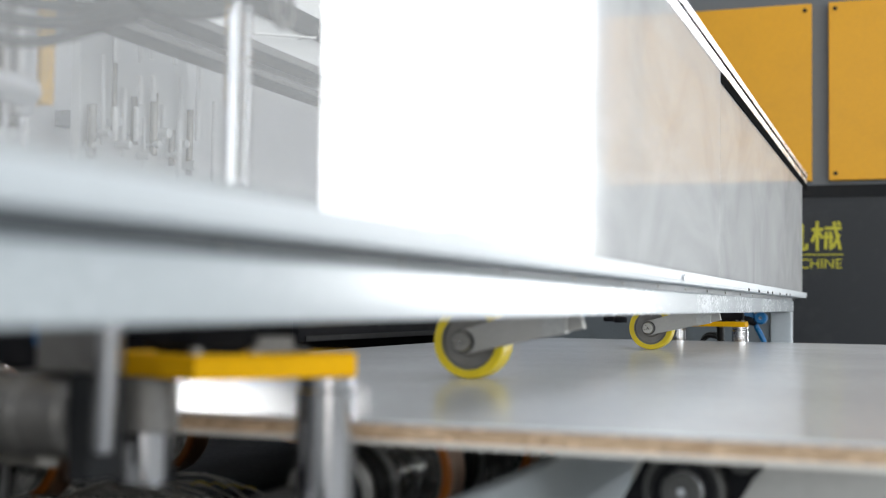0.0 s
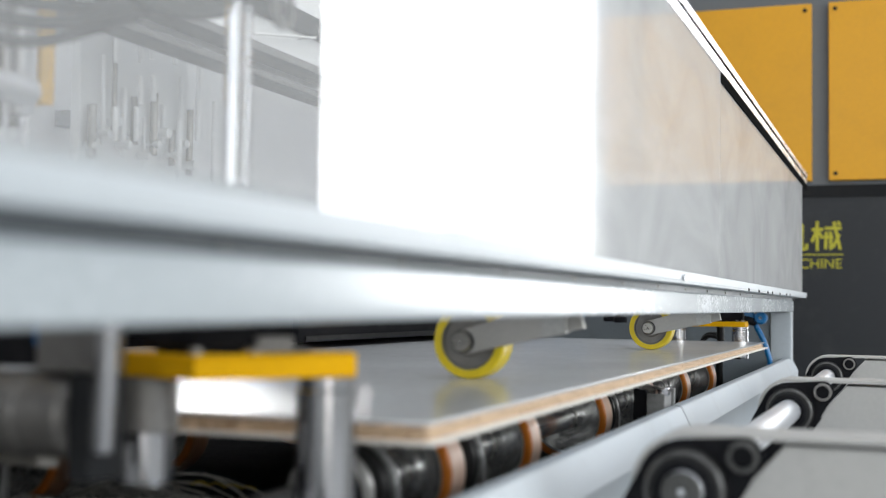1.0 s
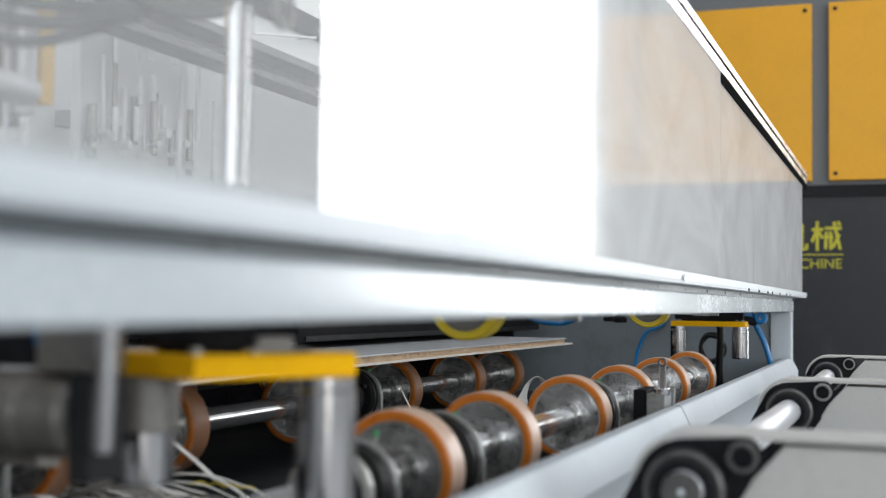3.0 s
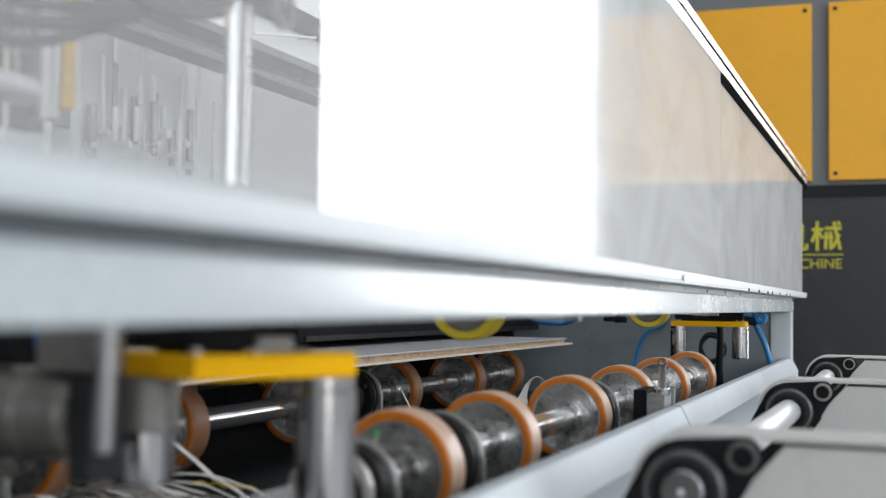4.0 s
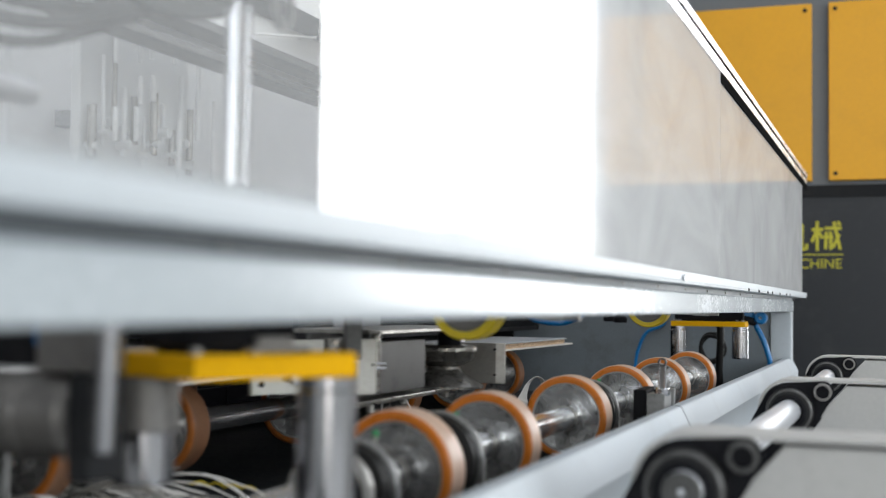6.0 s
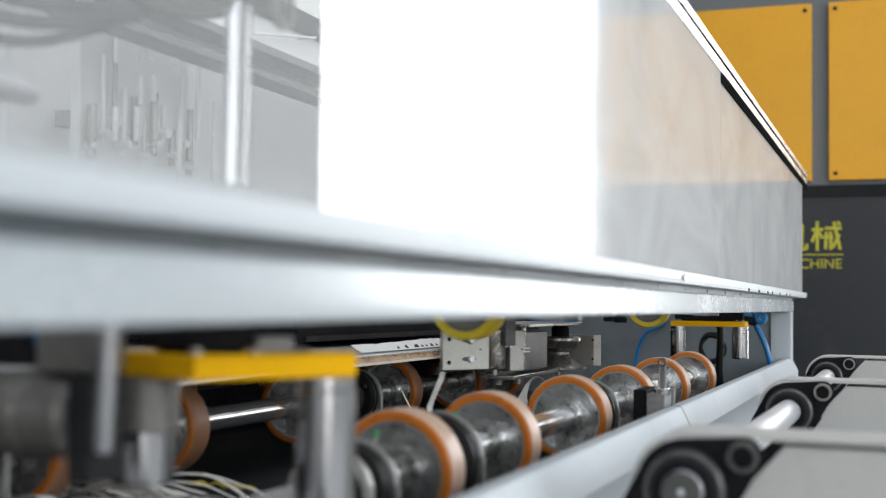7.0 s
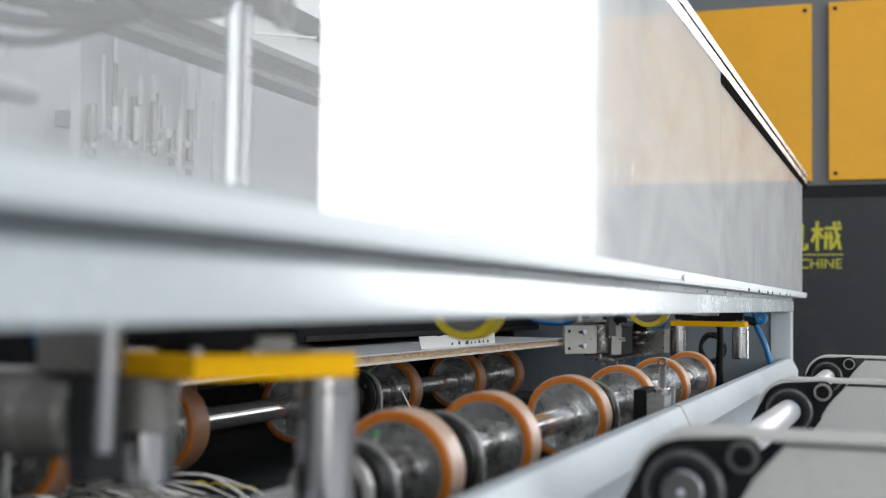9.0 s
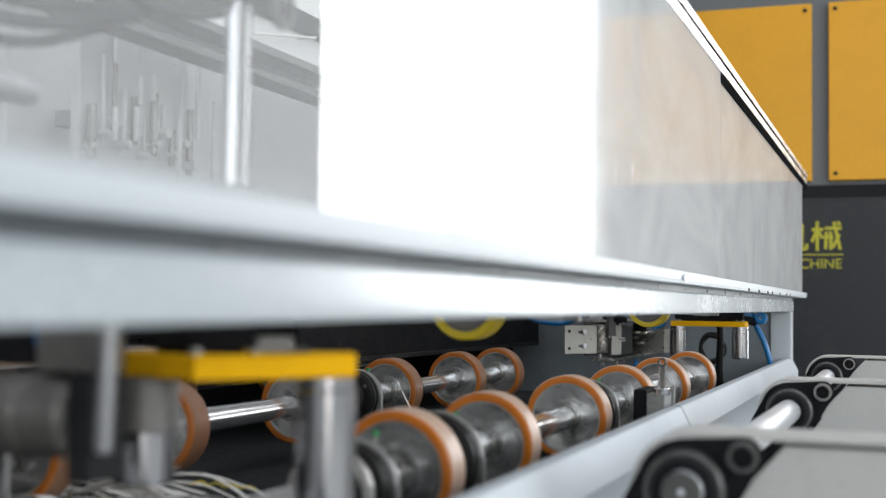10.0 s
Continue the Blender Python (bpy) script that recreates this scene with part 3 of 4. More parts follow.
def bearing(x, y, k=1.0, plate=False):
    b = thing("bearing_block", "dark oily flange bearing with black seal on the shaft", "bearing", "shaft bearings")
    bm = bmesh.new()
    lathe(bm, [(-0.010, 0.0206), (-0.010, 0.030 * k), (-0.006, 0.033 * k), (0.0, 0.034 * k), (0.0, 0.048 * k), (0.003, 0.056 * k), (0.010, 0.056 * k), (0.012, 0.051 * k), (0.016, 0.051 * k),
               (0.018, 0.056 * k), (0.022, 0.056 * k), (0.026, 0.051 * k), (0.026, 0.0206)], at=(x, y, AXZ), seg=40)
    part("seal_disc", bm, RUBBER, b, "black rubber seal disc")
    bm = bmesh.new()
    prism(bm, [(x + 0.0575 * k * math.cos(a), AXZ + 0.0575 * k * math.sin(a)) for a in [i * math.pi / 14 for i in range(15)]] + [(x - 0.06, P - 0.36), (x + 0.06, P - 0.36)],
          "y", y + 0.031, y + 0.0445, bev=0.0035)
    housing = part("housing", bm, CAST, b, "grey cast bearing plate")
    part("gasket", lathe(bmesh.new(), [(0.0262, 0.0206), (0.0262, 0.050 * k), (0.0308, 0.050 * k), (0.0308, 0.0206)], at=(x, y, AXZ), seg=32), BLACK, b)
    bm = bmesh.new()
    lathe(bm, [(0.045, 0.0206), (0.045, 0.047), (0.051, 0.049), (0.054, 0.045), (0.060, 0.045), (0.062, 0.041), (0.070, 0.041), (0.072, 0.036), (0.084, 0.035), (0.086, 0.031), (0.095, 0.030), (0.097, 0.0206)], at=(x, y, AXZ), seg=48)
    part("boss", bm, GREASY_BOSS, b, "turned steel boss black with grease")
    for a in (0.3, 1.2, 2.1):
        part("set_screw", rod(bmesh.new(), (x + 0.034 * math.cos(a), y + 0.078, AXZ + 0.034 * math.sin(a)), (x + 0.039 * math.cos(a), y + 0.078, AXZ + 0.039 * math.sin(a)), 0.0032, 8), PLATE_STEEL, b)
    for a in (0.6, 1.5, 2.5):
        part("bolt", bolt(bmesh.new(), (x + 0.052 * k * math.cos(a), y + 0.0447, AXZ + 0.052 * k * math.sin(a)), "+y", 0.005, 0.006), SOOTY, housing)
        part("bolt", bolt(bmesh.new(), (x + 0.0415 * k * math.cos(a), y + 0.0002, AXZ + 0.0415 * k * math.sin(a)), "-y", 0.0045, 0.004), SOOTY, b)
    nipple = part("grease_nipple", rod(bmesh.new(), (x + 0.012, y + 0.056, AXZ + 0.040), (x + 0.016, y + 0.056, AXZ + 0.058), 0.0035, 10, bev=0.0008), PLATE_STEEL, b)
    part("paint_mark", rod(bmesh.new(), (x + 0.0148, y + 0.056, AXZ + 0.0525), (x + 0.0162, y + 0.056, AXZ + 0.0595), 0.0040, 12, bev=0.001), GREEN, nipple, "green inspection mark")
    if plate:
        part("clamp_ring", lathe(bmesh.new(), [(-0.030, 0.039), (-0.030, 0.046), (-0.028, 0.049), (-0.020, 0.049), (-0.019, 0.046), (-0.019, 0.039)], at=(x, y, AXZ), seg=40), ARM, b, "pale grey clamp ring")
        part("ring_web", lathe(bmesh.new(), [(-0.025, 0.0206), (-0.025, 0.0388), (-0.0105, 0.0388), (-0.0105, 0.0206)], at=(x, y, AXZ), seg=32), BLACK, b)


for y, k in ((1.20, 0.9), (1.46, 1.08), (2.27, 1.05)):
    bearing(FRONT[0], y, k, y < 1.3)
for y in (1.22, 2.40):
    bearing(BACK[0], y)


# ---- yellow press wheels on lifting arms ----
def press_wheel(y):
    """The arm swings on a pin under the beam; the wheel hangs at its other end."""
    a = thing("press_roller", "grey lifting arm with a yellow press wheel on the panel", "press roller", "press wheels", place=(-0.36, y, P + 0.125))
    cx, cz, r = -0.204, 0.0213 + 0.052 - 0.125, 0.052
    bm = bmesh.new()
    lathe(bm, [(0.0, 0.040), (0.0, r - 0.002), (0.003, r), (0.042, r), (0.045, r - 0.002), (0.045, 0.040)], at=(cx, 0, cz), seg=64)
    w = part("press_wheel", bm, YELLOW_TYRE, a, "yellow polyurethane tyre")
    bm = bmesh.new()
    lathe(bm, [(0.004, 0.0092), (0.004, 0.020), (0.007, 0.022), (0.007, 0.036), (0.003, 0.038), (0.003, 0.0402), (0.042, 0.0402), (0.042, 0.0092)], at=(cx, 0, cz), seg=48)
    part("hub", bm, GREY_HUB, w, "grey hub")
    bm = bmesh.new()
    d = Vector((-cx, 0, -cz)).normalized()
    n = Vector((-d.z, 0, d.x))
    hw = 0.017
    pts = [Vector((cx, 0, cz)) + hw * (math.cos(t) * -d + math.sin(t) * n) for t in [math.pi / 2 - i * math.pi / 12 for i in range(13)]]
    far = Vector((cx, 0, cz)) + d * 0.17
    pts += [far - n * 0.021, far + n * 0.021]
    prism(bm, [(p.x, p.z) for p in pts], "y", -0.022, -0.008, bev=0.0015)
    part("arm", bm, ARM, a, "cast grey arm")
    bm = bmesh.new()
    lathe(bm, [(-0.034, 0.009), (-0.034, 0.0125), (-0.031, 0.0135), (-0.022, 0.0135)], at=(cx, 0, cz), seg=28, ring=False)
    rod(bm, (cx, -0.03, cz), (cx, 0.036, cz), 0.009, 28)
    part("axle_nut", bm, STEEL, a)
    bm = bmesh.new()
    m = Vector((cx, 0, cz)) + d * 0.125
    prism(bm, [(p.x, p.z) for p in (m + n * 0.021, m + d * 0.035 + n * 0.023, m + d * 0.02 - n * 0.022, m - d * 0.015 - n * 0.021)], "y", -0.026, -0.004, bev=0.001)
    part("clamp_plate", bm, RIM, a, "bare metal clamp plate")
    part("axle_ring", lathe(bmesh.new(), [(-0.026, 0.0137), (-0.026, 0.0165), (-0.0222, 0.0165), (-0.0222, 0.0137)], at=(cx, 0, cz), seg=32), SOOTY, a, "dark ring round the axle")
    return a


PRESS = [press_wheel(1.62), press_wheel(2.95)]


# ---- press units: yellow plate over two chrome cylinders ----
def press_unit(name, outline, body, cyls, zp, thick, label):
    u = thing(name, label, "press unit", "press units")
    p = part("plate", prism(bmesh.new(), outline, "z", zp - thick, zp, bev=0.0025), YELLOW_PAINT, u, "yellow painted steel plate")
    for bx, by in body[:2]:
        part("bolt", bolt(bmesh.new(), (bx, by, zp - 0.0005), "+z", 0.006, 0.006), STEEL, p)
    part("body", prism(bmesh.new(), body, "z", zp + 0.0055, P + 0.1115, bev=0.003), BLACK, u)
    part("pad", prism(bmesh.new(), [(sum(q[0] for q in body) / 4 + (bx - sum(q[0] for q in body) / 4) * 0.8, sum(q[1] for q in body) / 4 + (by - sum(q[1] for q in body) / 4) * 0.8) for bx, by in body],
                           "z", zp - 0.0003, zp + 0.0054), BLACK, u)
    for cx, cy, low, r in cyls:
        bm = bmesh.new()
        top = zp - thick - 0.0003
        lathe(bm, [(low, r * 0.6), (low, r * 0.92), (low + 0.003, r), (top - 0.012, r), (top - 0.010, r * 0.95), (top, r * 0.95), (top, r * 0.4)], "z", (cx, cy, 0), 40, ring=False)
        part("cylinder", bm, CYLINDER, u, "polished steel cylinder")
    return u


# the first unit is swivelled and its plate has a cropped corner
press_unit("press_unit", [(-0.511, 0.826), (-0.450, 0.918), (-0.428, 0.945), (-0.448, 0.985), (-0.600, 0.925), (-0.612, 0.866)],
           [(-0.520, 0.842), (-0.492, 0.886), (-0.545, 0.908), (-0.580, 0.862)],
           ((-0.586, 0.872, P - 0.026, 0.0255), (-0.4515, 0.937, P - 0.044, 0.0255)), P + 0.0825, 0.0195,
           "yellow plate with two polished cylinders under the beam")
press_unit("press_unit", [(-0.6875, 3.938), (-0.4565, 3.938), (-0.4565, 4.026), (-0.6875, 4.026)], [(-0.677, 3.951), (-0.465, 3.951), (-0.465, 3.995), (-0.677, 3.995)],
           ((-0.6677, 3.962, P - 0.0895, 0.0255), (-0.4741, 3.962, P - 0.0367, 0.0255)), P + 0.080, 0.0165,
           "yellow plate with two polished cylinders beside blue hoses")


# added ring: darkens the cylinder's upper half, which mirrors dark surroundings
sleeve = thing("dark_reflection_ring", "added dark ring standing in for the dark reflection on the cylinder", "sleeve")
part("ring", lathe(bmesh.new(), [(P + 0.018, 0.0256), (P + 0.018, 0.0275), (P + 0.020, 0.0285), (P + 0.060, 0.0285), (P + 0.0625, 0.0275), (P + 0.0625, 0.0256)], "z", (-0.586, 0.872, 0), 40), CAST_DARK, sleeve)
limit = thing("limit_switch", "small grey limit switch above the yellow plate", "switch")
part("case", prism(bmesh.new(), [(-0.487, 0.884), (-0.470, 0.912), (-0.482, 0.920), (-0.499, 0.892)], "z", P + 0.0827, P + 0.0965, bev=0.002), GREY_HUB, limit)
part("actuator", prism(bmesh.new(), [(-0.469, 0.914), (-0.462, 0.926), (-0.470, 0.931), (-0.477, 0.919)], "z", P + 0.0827, P + 0.087, bev=0.001), SOOTY, limit, "dark actuator")


# ---- belt conveyors that bring the panel ----
def belt_conveyor(y0, dx=0.0, w=0.09):
    """One narrow belt over an end pulley; its long side runs away from the machine."""
    c = thing("belt_conveyor", "narrow grey belt conveyor with black end bearing", "conveyor", "infeed belts")
    cx, cz, r, end = -0.185 + dx, P - 0.057, 0.056, 2.6
    turns = [math.pi / 2 + i * math.pi / 24 for i in range(25)]
    outer = [(end, P - 0.001)] + [(cx + r * math.cos(a), cz + r * math.sin(a)) for a in turns] + [(end, cz - r)]
    inner = [(end, cz - r + 0.005)] + [(cx + (r - 0.005) * math.cos(a), cz + (r - 0.005) * math.sin(a)) for a in turns[::-1]] + [(end, P - 0.006)]
    part("belt", prism(bmesh.new(), outer + inner, "y", y0, y0 + w), BELT, c, "worn grey rubber belt")
    side = [(cx + 0.095, P - 0.011), (end, P - 0.011), (end, cz - 0.15), (cx + 0.0, cz - 0.15), (cx + 0.0, cz - 0.06)]
    part("side_plate", prism(bmesh.new(), side, "y", y0 + 0.004, y0 + w - 0.004, bev=0.001), BELT_PLATE, c, "warm grey painted side plate")
    # black two-lobed bearing flange; the upper lobe carries the tension roller
    tx, tz = cx + 0.056, cz + 0.035
    bx, bz = cx - 0.056, cz - 0.045
    lobe = radians(-50)
    pts = [(tx + 0.019 * math.cos(a), tz + 0.019 * math.sin(a)) for a in [lobe + i * radians(150) / 10 for i in range(11)]]
    pts += [(cx + 0.050 * math.cos(a), cz + 0.050 * math.sin(a)) for a in [radians(100) + i * radians(60) / 8 for i in range(9)]]
    pts += [(bx + 0.022 * math.cos(a), bz + 0.022 * math.sin(a)) for a in [radians(150) + i * radians(140) / 10 for i in range(11)]]
    pts += [(cx + 0.050 * math.cos(a), cz + 0.050 * math.sin(a)) for a in [radians(280) + i * radians(45) / 6 for i in range(7)]]
    part("bearing_flange", prism(bmesh.new(), pts, "y", y0 - 0.004, y0 + 0.0035, bev=0.001), BLACK, c, "black two-lobed bearing flange")
    part("support_plate", prism(bmesh.new(), [(cx - 0.06, cz - 0.03), (cx + 0.055, cz - 0.01), (cx + 0.0, cz - 0.09), (cx - 0.085, cz - 0.15), (cx - 0.1, cz - 0.15), (cx - 0.085, cz - 0.06)],
         "y", y0 - 0.001, y0 + 0.0034), BLACK, c, "black support plate")
    bm = bmesh.new()
    lathe(bm, [(-0.0045, 0.030), (-0.022, 0.030), (-0.022, 0.036), (-0.019, 0.039), (-0.0045, 0.042)], at=(cx, y0, cz), seg=40)
    part("bearing_ring", bm, RUBBER, c)
    part("shield_ring", lathe(bmesh.new(), [(-0.0225, 0.0352), (-0.0225, 0.0368), (-0.0195, 0.0402), (-0.0175, 0.0402)], at=(cx, y0, cz), seg=40), SOOTY, c, "worn steel shield edge")
    bm = bmesh.new()
    lathe(bm, [(-0.0235, 0.0225), (-0.0235, 0.0275), (-0.0215, 0.030), (-0.0165, 0.030), (-0.016, 0.0225)], at=(cx, y0, cz), seg=40)
    part("lock_ring", bm, BLACK, c, "black lock ring")
    bm = bmesh.new()
    lathe(bm, [(-0.0045, 0.0115), (-0.0155, 0.0115), (-0.0155, 0.0145), (-0.0135, 0.0155), (-0.0045, 0.0155)], at=(tx, y0, tz), seg=28)
    part("tension_roller", bm, [SOOTY if y0 < 2 else GREY_HUB], c, "steel tension roller")
    part("roller_bore", lathe(bmesh.new(), [(-0.009, 0.002), (-0.009, 0.0113), (-0.0045, 0.0113)], at=(tx, y0, tz), seg=24, ring=False), BLACK, c)
    for lx in (0.6, 2.2):
        part("leg", Bx(lx, lx + 0.06, y0 + 0.015, y0 + 0.075, 0, cz - 0.149, bev=0.002), BELT_PLATE, c)
    return c


for y, dx in ((1.25, -0.017), (2.27, 0.0), (3.45, 0.0)):
    belt_conveyor(y, dx)
bm = bmesh.new()
rod(bm, (-0.2025, 1.2215, P - 0.057), (-0.185, 2.30, P - 0.057), 0.0206, 40, bev=0.0015)
rod(bm, (-0.185, 2.301, P - 0.057), (-0.185, 4.2, P - 0.057), 0.0206, 40, bev=0.0015)
end_disc = lathe(bmesh.new(), [(0.0, 0.004), (0.0, 0.009), (0.0012, 0.0098), (0.0012, 0.014), (0.0, 0.0148), (0.0, 0.0175), (0.001, 0.0195), (0.0028, 0.0202), (0.0028, 0.004)], at=(-0.2026, 1.2185, P - 0.057), seg=36)
drive = tagged(new("drive_shaft", finish("drive_shaft", bm, BRIGHT)), "polished steel shaft through the belt pulleys", "shaft")
part("shaft_end", end_disc, SOOTY, drive, "turned steel shaft end")


# ---- the panel, its cover sheets and the paper scrap ----
panel = thing("chipboard_panel", "white faced chipboard panel between two card sheets", "panel", place=(0, 0, P))
part("core", Bx(-1.22, 0, 1.01, 3.80, 0.0046, 0.0178, bev=0.0004), CHIP, panel, "raw chipboard edge")
part("top_sheet", Bx(-1.222, 0.003, 1.007, 3.82, 0.0179, 0.0212, bev=0.0006), LAMINATE, panel, "white smooth cover sheet")
part("bottom_sheet", Bx(-1.222, 0.006, 1.007, 3.88, 0.0, 0.0045, bev=0.0006), SHEET_EDGE, panel, "white card sheet")

scrap = thing("paper_scrap", "torn white paper strip with black print on the panel", "paper", place=(-1.02, 0, P + 0.022))
rnd = random.Random(5)
bm = bmesh.new()
NX = 26
cols = []
for i in range(NX + 1):
    u = -0.27 + 0.54 * i / NX
    top = 0.030 + 0.003 * math.sin(9 * u) + rnd.uniform(-0.0015, 0.0015)
    cols.append([(0.004, u, 0.0), (0.001 + 0.002 * math.sin(7 * u), u, top * 0.5), (-0.003, u + (0.012 if i == NX else 0), top)])
fr = [[bm.verts.new(p) for p in c] for c in cols]
bk = [[bm.verts.new((p[0] - 0.0008, p[1], p[2])) for p in c] for c in cols]
for i in range(NX):
    for k in range(2):
        bm.faces.new((fr[i][k], fr[i + 1][k], fr[i + 1][k + 1], fr[i][k + 1]))
        bm.faces.new((bk[i][k], bk[i][k + 1], bk[i + 1][k + 1], bk[i + 1][k]))
    bm.faces.new((fr[i][2], fr[i + 1][2], bk[i + 1][2], bk[i][2]))
    bm.faces.new((fr[i][0], bk[i][0], bk[i + 1][0], fr[i + 1][0]))
part("strip", bm, PAPER, scrap, "torn white paper")
for u, w in ((0.03, 0.022), (0.07, 0.012), (0.10, 0.008), (-0.02, 0.01), (0.045, 0.008), (-0.07, 0.008), (0.13, 0.016), (0.165, 0.010), (0.2, 0.014)):
    h = 0.005 + rnd.uniform(0, 0.004)
    part("print", prism(bmesh.new(), [(u, 0.004), (u + w, 0.004), (u + w * 0.7, 0.004 + h), (u + w * 0.25, 0.002 + h)], "x", 0.0015, 0.0046), INK, scrap)


# ---- carriage that runs along the panel's edge ----
def make_carriage():
    """Built with its trailing edge at y = 0; it runs along the beam."""
    c = thing("clamp_carriage", "steel clamping carriage with guide pulleys and yellow plate", "carriage", place=(0, 0, P))
    x = -0.95
    # trailing group, set at a slant: u along the plates, v away from the machine's front
    slant = Matrix.Translation((-0.975, 0.085, 0.0)) @ Matrix.Rotation(math.atan2(0.8, 0.6), 4, "Z")

    def set_in(name, bm, mat, parent, label=""):
        bmesh.ops.transform(bm, matrix=slant, verts=bm.verts)
        return part(name, bm, mat, parent, label)

    strip = set_in("trailing_strip", Bx(0.0, 0.030, -0.004, 0.008, -0.025, 0.062, bev=0.0012), PALE_PLATE, c, "pale zinc strip with two holes")
    for z in (-0.008, 0.045):
        set_in("hole", rod(bmesh.new(), (0.017, 0.0, z), (0.017, -0.0048, z), 0.005, 24), BLACK, strip)
    pl = set_in("slotted_plate", Bx(0.0305, 0.130, -0.001, 0.010, -0.025, 0.063, bev=0.0012), PALE_PLATE, c, "slotted steel plate with two bolts")
    for z in (-0.001, 0.042):
        set_in("slot", prism(bmesh.new(), [(0.073 + 0.019 * math.cos(a), z + 0.0055 * math.sin(a)) for a in [i * math.pi / 12 for i in range(24)]], "y", -0.0016, 0.002), SOOTY, pl)
        set_in("bolt", rod(bmesh.new(), (0.077, 0.0, z), (0.077, -0.009, z), 0.0078, 28, bev=0.0015), BRIGHT, pl)
    set_in("hole", rod(bmesh.new(), (0.106, 0.002, 0.021), (0.106, -0.0016, 0.021), 0.002, 16), BLACK, pl)
    # roll in its channel, hanging bracket and clamp block
    set_in("channel", Bx(0.128, 0.262, 0.046, 0.062, -0.034, 0.074, bev=0.003), SOOTY, c, "oily dark channel")
    set_in("side_roll", rod(bmesh.new(), (0.159, 0.018, -0.026), (0.159, 0.018, 0.066), 0.0265, 36, bev=0.002), DARK_STEEL, c, "ground steel roll")
    set_in("roll_pin", rod(bmesh.new(), (0.159, 0.018, -0.041), (0.159, 0.018, -0.0262), 0.006, 20, bev=0.001), PLATE_STEEL, c)
    hang = set_in("hanging_bracket", Bx(0.160, 0.189, -0.024, -0.010, 0.030, 0.110, bev=0.0015), SOOTY, c, "hanging dark steel bracket")
    for u in (0.168, 0.178):
        set_in("bolt", rod(bmesh.new(), (u, -0.017, 0.0255), (u, -0.017, 0.0298), 0.003, 12), BRIGHT, hang)
    blk = set_in("clamp_block", Bx(0.1895, 0.230, -0.002, 0.030, -0.030, 0.064, bev=0.0015), PLATE_STEEL, c, "steel clamp block")
    set_in("hole", rod(bmesh.new(), (0.223, 0.002, 0.020), (0.223, -0.0026, 0.020), 0.0025, 16), BLACK, blk)
    for z in (0.014, 0.022):
        set_in("spring_pin", rod(bmesh.new(), (0.2302, 0.006, z), (0.252, 0.006, z), 0.0018, 16), BRIGHT, c)
    set_in("post", rod(bmesh.new(), (0.243, 0.024, -0.030), (0.243, 0.024, 0.0722), 0.008, 24, bev=0.001), DARK_STEEL, c, "turned steel post")
    part("bracket", Bx(-0.900, -0.860, 0.330, 0.560, -0.036, 0.058, bev=0.003), SOOTY, c, "oily dark bracket")
    cxp, cyp = -0.876, 0.705
    bm = bmesh.new()
    lathe(bm, [(-0.041, 0.012), (-0.041, 0.083), (-0.036, 0.083), (-0.010, 0.043), (-0.003, 0.037), (0.003, 0.037), (0.008, 0.045), (0.014, 0.060), (0.034, 0.068), (0.041, 0.068), (0.046, 0.060), (0.046, 0.012)], "z", (cxp, cyp, -0.004), 56)
    part("guide_pulley", bm, DARK_STEEL, c, "grooved steel guide pulley")
    bm = bmesh.new()
    lathe(bm, [(0.0422, 0.010), (0.0422, 0.024), (0.064, 0.024), (0.068, 0.020), (0.0722, 0.014)], "z", (cxp + 0.012, cyp, 0.0), 24, ring=False)
    part("pulley_nut", bm, BLACK, c)
    part("top_bar", Bx(x - 0.03, -0.815, 0.24, 0.76, 0.0725, 0.0800, bev=0.0015), STEEL, c, "bare steel top bar")
    part("bottom_bar", Bx(-0.925, -0.845, 0.215, 0.735, -0.050, -0.0415, bev=0.0015), STEEL, c, "steel bottom bar")
    for xx, yy in ((-0.890, 0.24), (-0.86, 0.30), (-0.88, 0.50), (-0.87, 0.70)):
        part("lower_bolt", rod(bmesh.new(), (xx, yy, -0.064), (xx, yy, -0.0503), 0.007, 6), PLATE_STEEL, c)
    # angled leading plate
    bm = bmesh.new()
    prism(bm, [(-0.905, 0.815), (-0.795, 0.800), (-0.777, 0.806), (-0.777, 0.812), (-0.795, 0.808), (-0.905, 0.823)], "z", -0.040, 0.044, bev=0.001)
    lead = part("leading_plate", bm, PLATE_STEEL, c, "bent steel leading plate")
    for z in (-0.022, 0.031):
        part("hole", rod(bmesh.new(), (-0.797, 0.7985, z), (-0.797, 0.803, z), 0.003, 16), BLACK, lead)
    part("lead_stay", Bx(-0.905, -0.880, 0.8235, 0.85, -0.040, 0.0722, bev=0.002), STEEL, c)
    # upper part inside the cover
    part("yellow_plate", Bx(x - 0.015, x - 0.005, 0.472, 0.560, 0.355, 0.75, bev=0.002), CARRIAGE_YELLOW, c, "yellow painted back plate")
    part("yellow_plate", Bx(x - 0.015, x - 0.005, 0.704, 0.862, 0.347, 0.75, bev=0.002), CARRIAGE_YELLOW, c, "yellow painted back plate")
    part("yellow_edge", Bx(x - 0.015, x + 0.02, 0.960, 0.985, 0.352, 0.75, bev=0.002), CARRIAGE_YELLOW, c, "yellow painted edge bar")
    part("cross_bar", Bx(x - 0.04, x - 0.016, 0.475, 0.985, 0.60, 0.66, bev=0.001), DARK, c)
